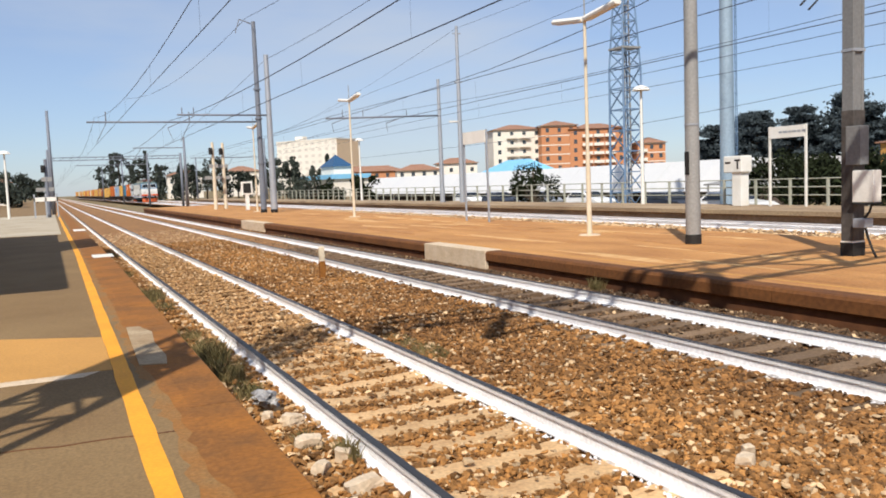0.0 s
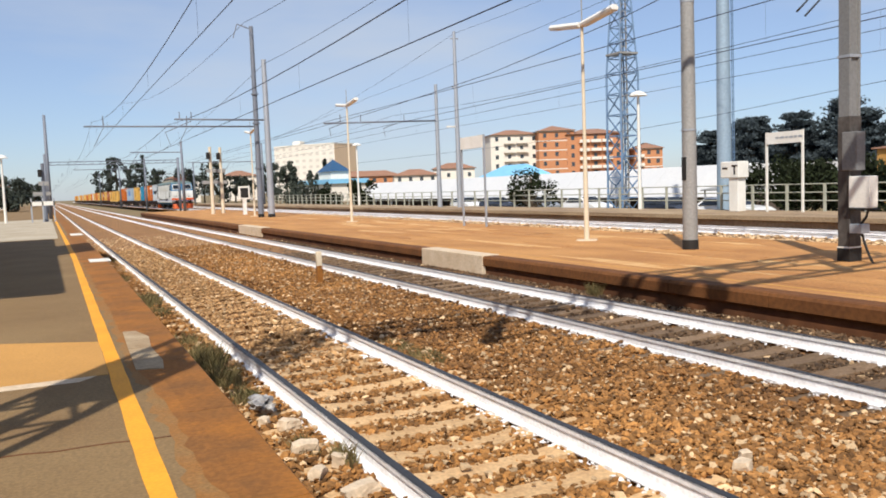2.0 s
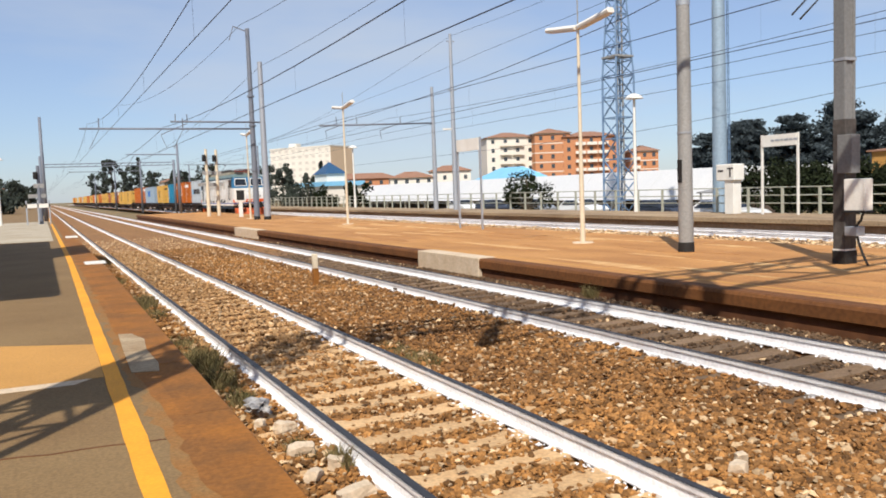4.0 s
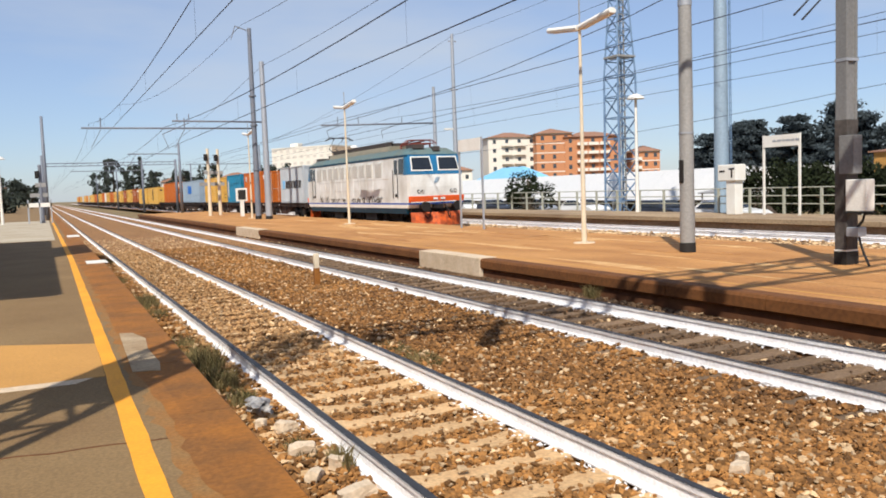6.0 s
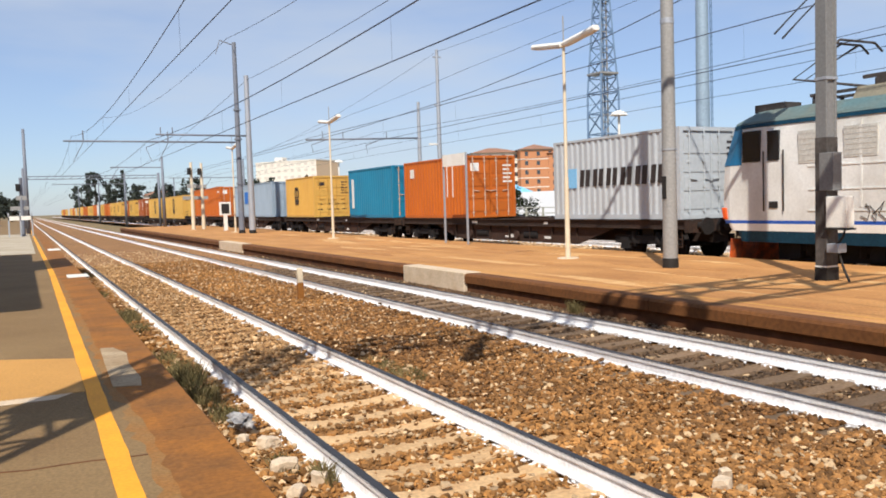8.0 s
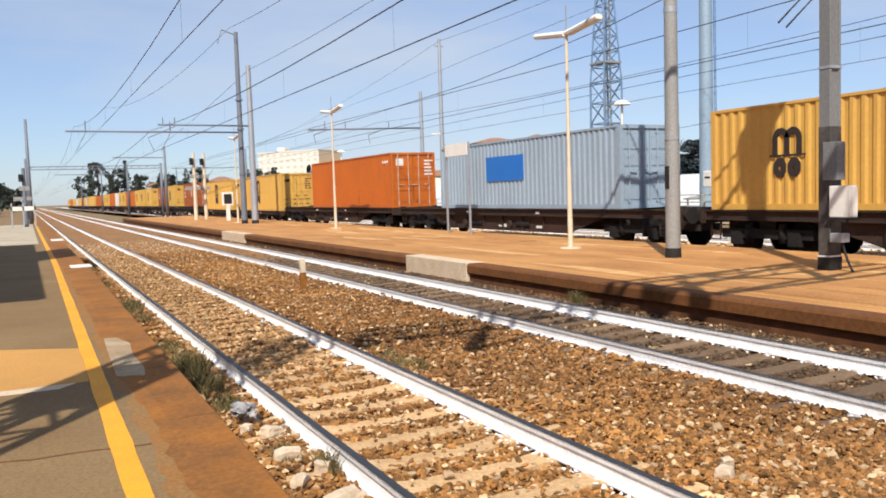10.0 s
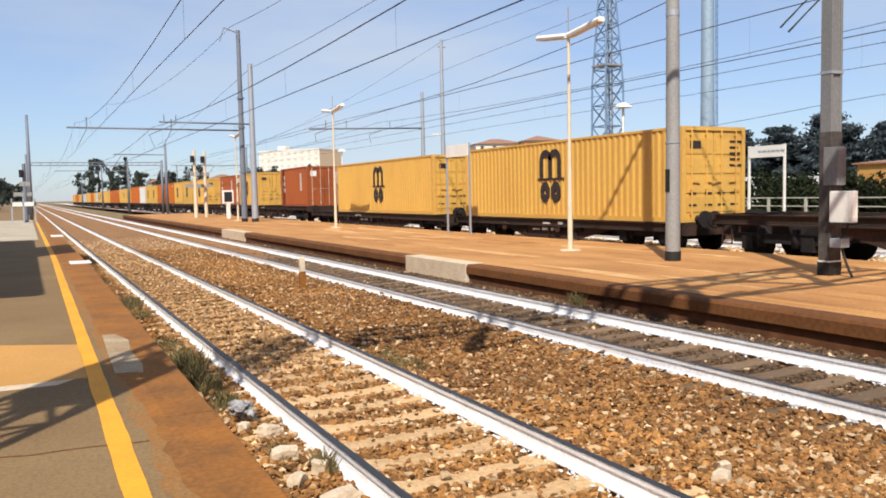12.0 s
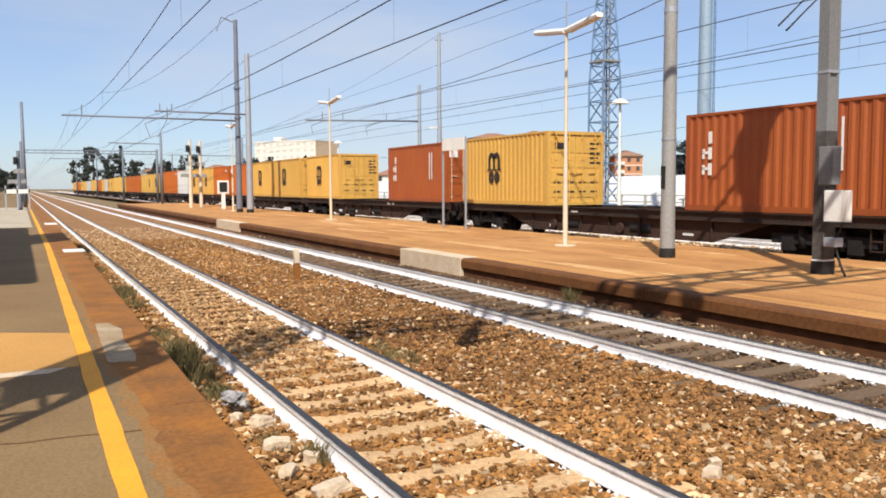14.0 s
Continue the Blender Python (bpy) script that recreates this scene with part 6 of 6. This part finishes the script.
for i in range(24):
    x = 27 + i * 2.3 + g.uniform(-1.2, 1.2)
    tree(x, 236 + g.uniform(-14, 16), -0.75, g.uniform(6.0, 11.5), g.uniform(1.6, 3.2), "spire" if g.random() < 0.4 else "round", "distant dark tree on the skyline", 90 + i, 40, 0.45)
for i, x in enumerate((27, 31, 35, 40, 44, 49, 55)):
    tree(x, 455 + 8 * (i % 3), -0.75, 17 + 4 * ((i * 7) % 3), 4.5, "spire" if i % 2 else "round", "tall dark tree far along the line", 150 + i, 40, 0.8)
for i, (x, y, h, sp) in enumerate(((-12.5, 205, 8.5, 4.5), (-6.5, 215, 8.5, 4.0), (-9.0, 150, 6.0, 3.6), (-5.2, 140, 4.6, 2.6), (-16, 215, 9, 5), (-2.6, 235, 7.5, 3.0))):
    tree(x, y, -0.75, h, sp, "round", "distant leafy tree beside the line", 120 + i, 110, 0.32)


def tuft(x, y, z, h, r, n, seed, label="dry grassy weeds growing beside the rail"):
    """A weed: many thin bent blades."""
    g = np.random.default_rng(seed)
    v, f = [], []
    for i in range(n):
        a, q = g.uniform(0, 6.28), r * g.random() ** 0.7
        bx, by = x + math.cos(a) * q * 0.6, y + math.sin(a) * q * 1.4
        l, b = h * g.uniform(0.4, 1.1), g.uniform(0, 6.28)
        dx, dy, w = math.cos(b) * l * 0.55, math.sin(b) * l * 0.55, 0.006
        k = len(v)
        v += [(bx - w, by, z), (bx + w, by, z), (bx + dx * 0.4 + w * 0.7, by + dy * 0.4, z + l * 0.6), (bx + dx * 0.4 - w * 0.7, by + dy * 0.4, z + l * 0.6), (bx + dx, by + dy, z + l)]
        f += [(k, k + 1, k + 2, k + 3), (k + 3, k + 2, k + 4)]
    tagged(raw("weed_tuft", v, f, M["grass"]), label, "weeds", "weeds", "stuff")


for i, (x, y, h, r, n) in enumerate(((1.62, 16.2, 0.34, 0.36, 300), (1.68, 14.8, 0.2, 0.25, 120), (1.60, 9.9, 0.36, 0.32, 380), (1.62, 8.9, 0.26, 0.25, 260), (1.66, 8.0, 0.20, 0.2, 160), (1.72, 6.2, 0.14, 0.16, 90), (1.9, 5.75, 0.22, 0.12, 80), (3.95, 8.9, 0.12, 0.35, 260), (4.0, 9.7, 0.10, 0.25, 160), (8.66, 11.75, 0.34, 0.13, 120), (1.55, 21.5, 0.2, 0.3, 140), (1.62, 11.6, 0.18, 0.3, 160), (1.6, 28.0, 0.25, 0.4, 160))):
    tuft(x, y, -0.16, h * 0.78, r * 1.1, int(n * 1.7), 200 + i)

# ---- sleepers, clips and loose stone ----
for i, c in enumerate(TRACKS):
    key = "sleeper" if i == 0 else "sleeper_wood"
    for k in range(-6, 44):
        o = new("sleeper", sleeper_mesh[key])
        o.parent = track_things[i]
        o.location = (c + 0.02 * math.sin(k * 2.1), 5.15 + k * 0.557 + 0.012 * math.sin(k * 3.7), -0.035 * min(max((k - 7) / 6, 0), 1) if i == 0 else 0.0)
        o.rotation_euler = (0, 0, 0.008 * math.sin(k * 1.7))
        if i < 2 and k < 36:
            for s in (-0.753, 0.753):
                o = new("rail_clip", clip_mesh)
                o.parent, o.location = track_things[i], (c + s, 5.15 + k * 0.557, 0)

ICO_V = np.array([(math.cos(a) * math.cos(b), math.sin(a) * math.cos(b), math.sin(b)) for a, b in [(0, 1.5708)] + [(i * 1.2566, 0.4636) for i in range(5)] + [(i * 1.2566 + 0.6283, -0.4636) for i in range(5)] + [(0, -1.5708)]])
ICO_F = np.array([(0, 1 + i, 1 + (i + 1) % 5) for i in range(5)] + [(1 + i, 6 + i, 1 + (i + 1) % 5) for i in range(5)] + [(6 + i, 6 + (i + 1) % 5, 1 + (i + 1) % 5) for i in range(5)] + [(11, 6 + (i + 1) % 5, 6 + i) for i in range(5)])


def stones(name, x, y, z, size, material, label, seed):
    """Loose angular stones, one mesh."""
    g = np.random.default_rng(seed)
    n = len(x)
    v = ICO_V[None] * g.uniform(0.55, 1.45, (n, 12, 1)) * (size[:, None, None] * g.uniform(0.55, 1.5, (n, 1, 3)))
    a = g.uniform(0, 6.28, n)
    ca, sa = np.cos(a)[:, None], np.sin(a)[:, None]
    tilt = g.uniform(-0.8, 0.8, n)[:, None]
    vx, vy, vz = v[..., 0], v[..., 1], v[..., 2] * 0.62
    vy, vz = vy * np.cos(tilt) - vz * np.sin(tilt), vy * np.sin(tilt) + vz * np.cos(tilt)
    vx, vy = vx * ca - vy * sa, vx * sa + vy * ca
    p = np.stack([vx + x[:, None], vy + y[:, None], vz + z[:, None]], -1).reshape(-1, 3)
    f = (ICO_F[None] + 12 * np.arange(n)[:, None, None]).reshape(-1, 3)
    return tagged(raw(name, p.tolist(), f.tolist(), material), label, "ballast stones", kind="stuff")


def spread_stones(n, x0, x1, y0, y1, seed, near=1.7):
    """Places that thin out along the track; none on sleeper tops or rails."""
    g = np.random.default_rng(seed)
    x = g.uniform(x0, x1, n)
    y = y0 + (y1 - y0) * g.random(n) ** near
    z = np.full(n, -0.145) + g.uniform(-0.012, 0.02, n)
    keep = np.ones(n, bool)
    for c, cover in ((2.80, 0.05), (7.15, 0.02), (17.58, 0.4), (22.2, 0.4)):
        inside = np.abs(x - c) < 1.28
        mid = np.abs(x - c) < 0.72
        z[mid] -= np.where(y[mid] < 11, 0.045, 0.01) if c < 5 else 0.06
        on = inside & (np.abs((y - 5.15 + 0.2785) % 0.557 - 0.2785) < 0.078)
        z[on] += 0.035
        keep &= ~(on & (g.random(n) > cover + (0.85 * np.clip((y - 7.8) / 4.0, 0, 1) if c < 5 else 0.15 * np.clip((y - 7.0) / 6.0, 0, 1))))
        for s in (-0.753, 0.753):
            keep &= np.abs(x - c - s) > 0.085
    return x[keep], y[keep], z[keep], g


M["stone_tan"] = mat("dusty_tan_ballast_stone", (0.40, 0.235, 0.100), 0.85, var=0.25, scale=0.5, fine=40, bump=0.3, second=(0.28, 0.155, 0.058), amount=0.8, island=0.45)
M["stone_mid"] = mat("rusty_ballast_stone", (0.325, 0.155, 0.043), 0.85, var=0.25, scale=0.3, fine=40, bump=0.3, second=(0.125, 0.056, 0.017), amount=0.9, island=0.6)
# grime, plus the shade beside the island platform, in one dark colour
M["stone_dark"] = mat("grimy_shaded_ballast_stone", (0.130, 0.075, 0.036), 0.85, var=0.25, scale=0.5, fine=40, bump=0.3, second=(0.065, 0.040, 0.022), amount=0.9, island=0.6)
x, y, z, g = spread_stones(120000, 1.18, 8.84, 3.2, 34, 1)
size = 0.011 + 0.026 * g.random(len(x)) ** 1.6
grimy, dusty = x > 6.28, (np.abs(x - 2.80) < 0.95) & (y > 8.2 + 2.5 * g.random(len(x)))
near = (x < 3.9) & ~dusty
for pick, key, words in ((near, "stone", "brown angular ballast stones between the rails"), (dusty, "stone_tan", "dusty tan ballast stones between the near rails"), (~near & ~grimy & ~dusty, "stone_mid", "rust-brown ballast stones between the two tracks"), (grimy, "stone_dark", "grimy ballast stones round the second track, darkened for shade too")):
    stones("loose_ballast", x[pick], y[pick], z[pick], size[pick], M[key], words, 2)
x, y, z, g = spread_stones(17000, 1.18, 8.84, 3.2, 45, 3)
size = 0.010 + 0.026 * g.random(len(x)) ** 2
few = (x < 3.9) | ((x < 6.28) & (g.random(len(x)) < 0.7)) | (g.random(len(x)) < 0.22)
stones("pale_ballast", x[few], y[few], z[few] + 0.012, size[few], M["stone_pale"], "pale tan ballast stones among the brown ones", 4)
x, y, z, g = spread_stones(9000, 19.0, 23.6, 8, 70, 5)
stones("loose_ballast", x, y, z, g.uniform(0.03, 0.06, len(x)), M["stone_pale"], "pale ballast stones between the far platforms", 6)
g = np.random.default_rng(9)
x = np.concatenate([c + s + g.normal(0, 1, 420) * 0.03 + sgn * 0.115 for c in (2.80, 7.15) for s in (-0.753, 0.753) for sgn in (-1, 1)])
y = np.concatenate([3.2 + 26 * g.random(420) ** 1.3 for k in range(8)])
keep = np.min([np.abs(x - c - s) for c in (2.80, 7.15) for s in (-0.753, 0.753)], axis=0) > 0.08
x, y = x[keep], y[keep]
stones("whitewashed_ballast", x, y, np.full(len(x), -0.155), g.uniform(0.010, 0.022, len(x)), M["rail_side"], "ballast stones splashed with white rail paint", 10)
for i, (x, y, z, a, d, h, turn) in enumerate(((1.76, 6.80, -0.12, 0.17, 0.13, 0.10, 20), (1.70, 6.12, -0.12, 0.20, 0.13, 0.10, -15), (1.76, 5.05, -0.13, 0.24, 0.14, 0.09, 8), (1.62, 5.52, -0.13, 0.12, 0.09, 0.09, 40), (1.83, 5.68, -0.12, 0.11, 0.09, 0.10, -30), (4.22, 4.06, -0.13, 0.12, 0.10, 0.09, 25), (4.38, 4.2, -0.13, 0.09, 0.07, 0.08, -10), (1.60, 7.05, -0.13, 0.10, 0.08, 0.08, 60), (1.80, 4.55, -0.13, 0.22, 0.12, 0.08, -5), (1.56, 4.75, -0.13, 0.10, 0.09, 0.08, 30))):
    bm = BM()
    box(bm, -a / 2, a / 2, -d / 2, d / 2, -h / 2, h / 2)
    bmesh.ops.subdivide_edges(bm, edges=bm.edges[:], cuts=2, use_grid_fill=True)
    for v in bm.verts:
        k = 1.0 - 0.10 * (abs(v.co.x / a) + abs(v.co.y / d) + abs(v.co.z / h) > 1.25)
        v.co = v.co * k + 0.022 * Vector((noise.noise(v.co * 14 + Vector((i, 0, 0))), noise.noise(v.co * 14 + Vector((0, i, 5))), noise.noise(v.co * 14 + Vector((9, 0, i)))))
    o = solid("concrete_lump", bm, M["pale"], "broken pale concrete lump on the ballast beside the rail", "rubble", "broken concrete lumps")
    o.matrix_world = pose(x, y, z + 0.02, 8 * math.sin(i * 2.3), 8 * math.cos(i * 1.7), turn)


def motions():
    for ob, s, z in MOVERS:
        walk(ob, [(t, pose(17.58, y + s, z)) for t, y in FRONT])


motions()
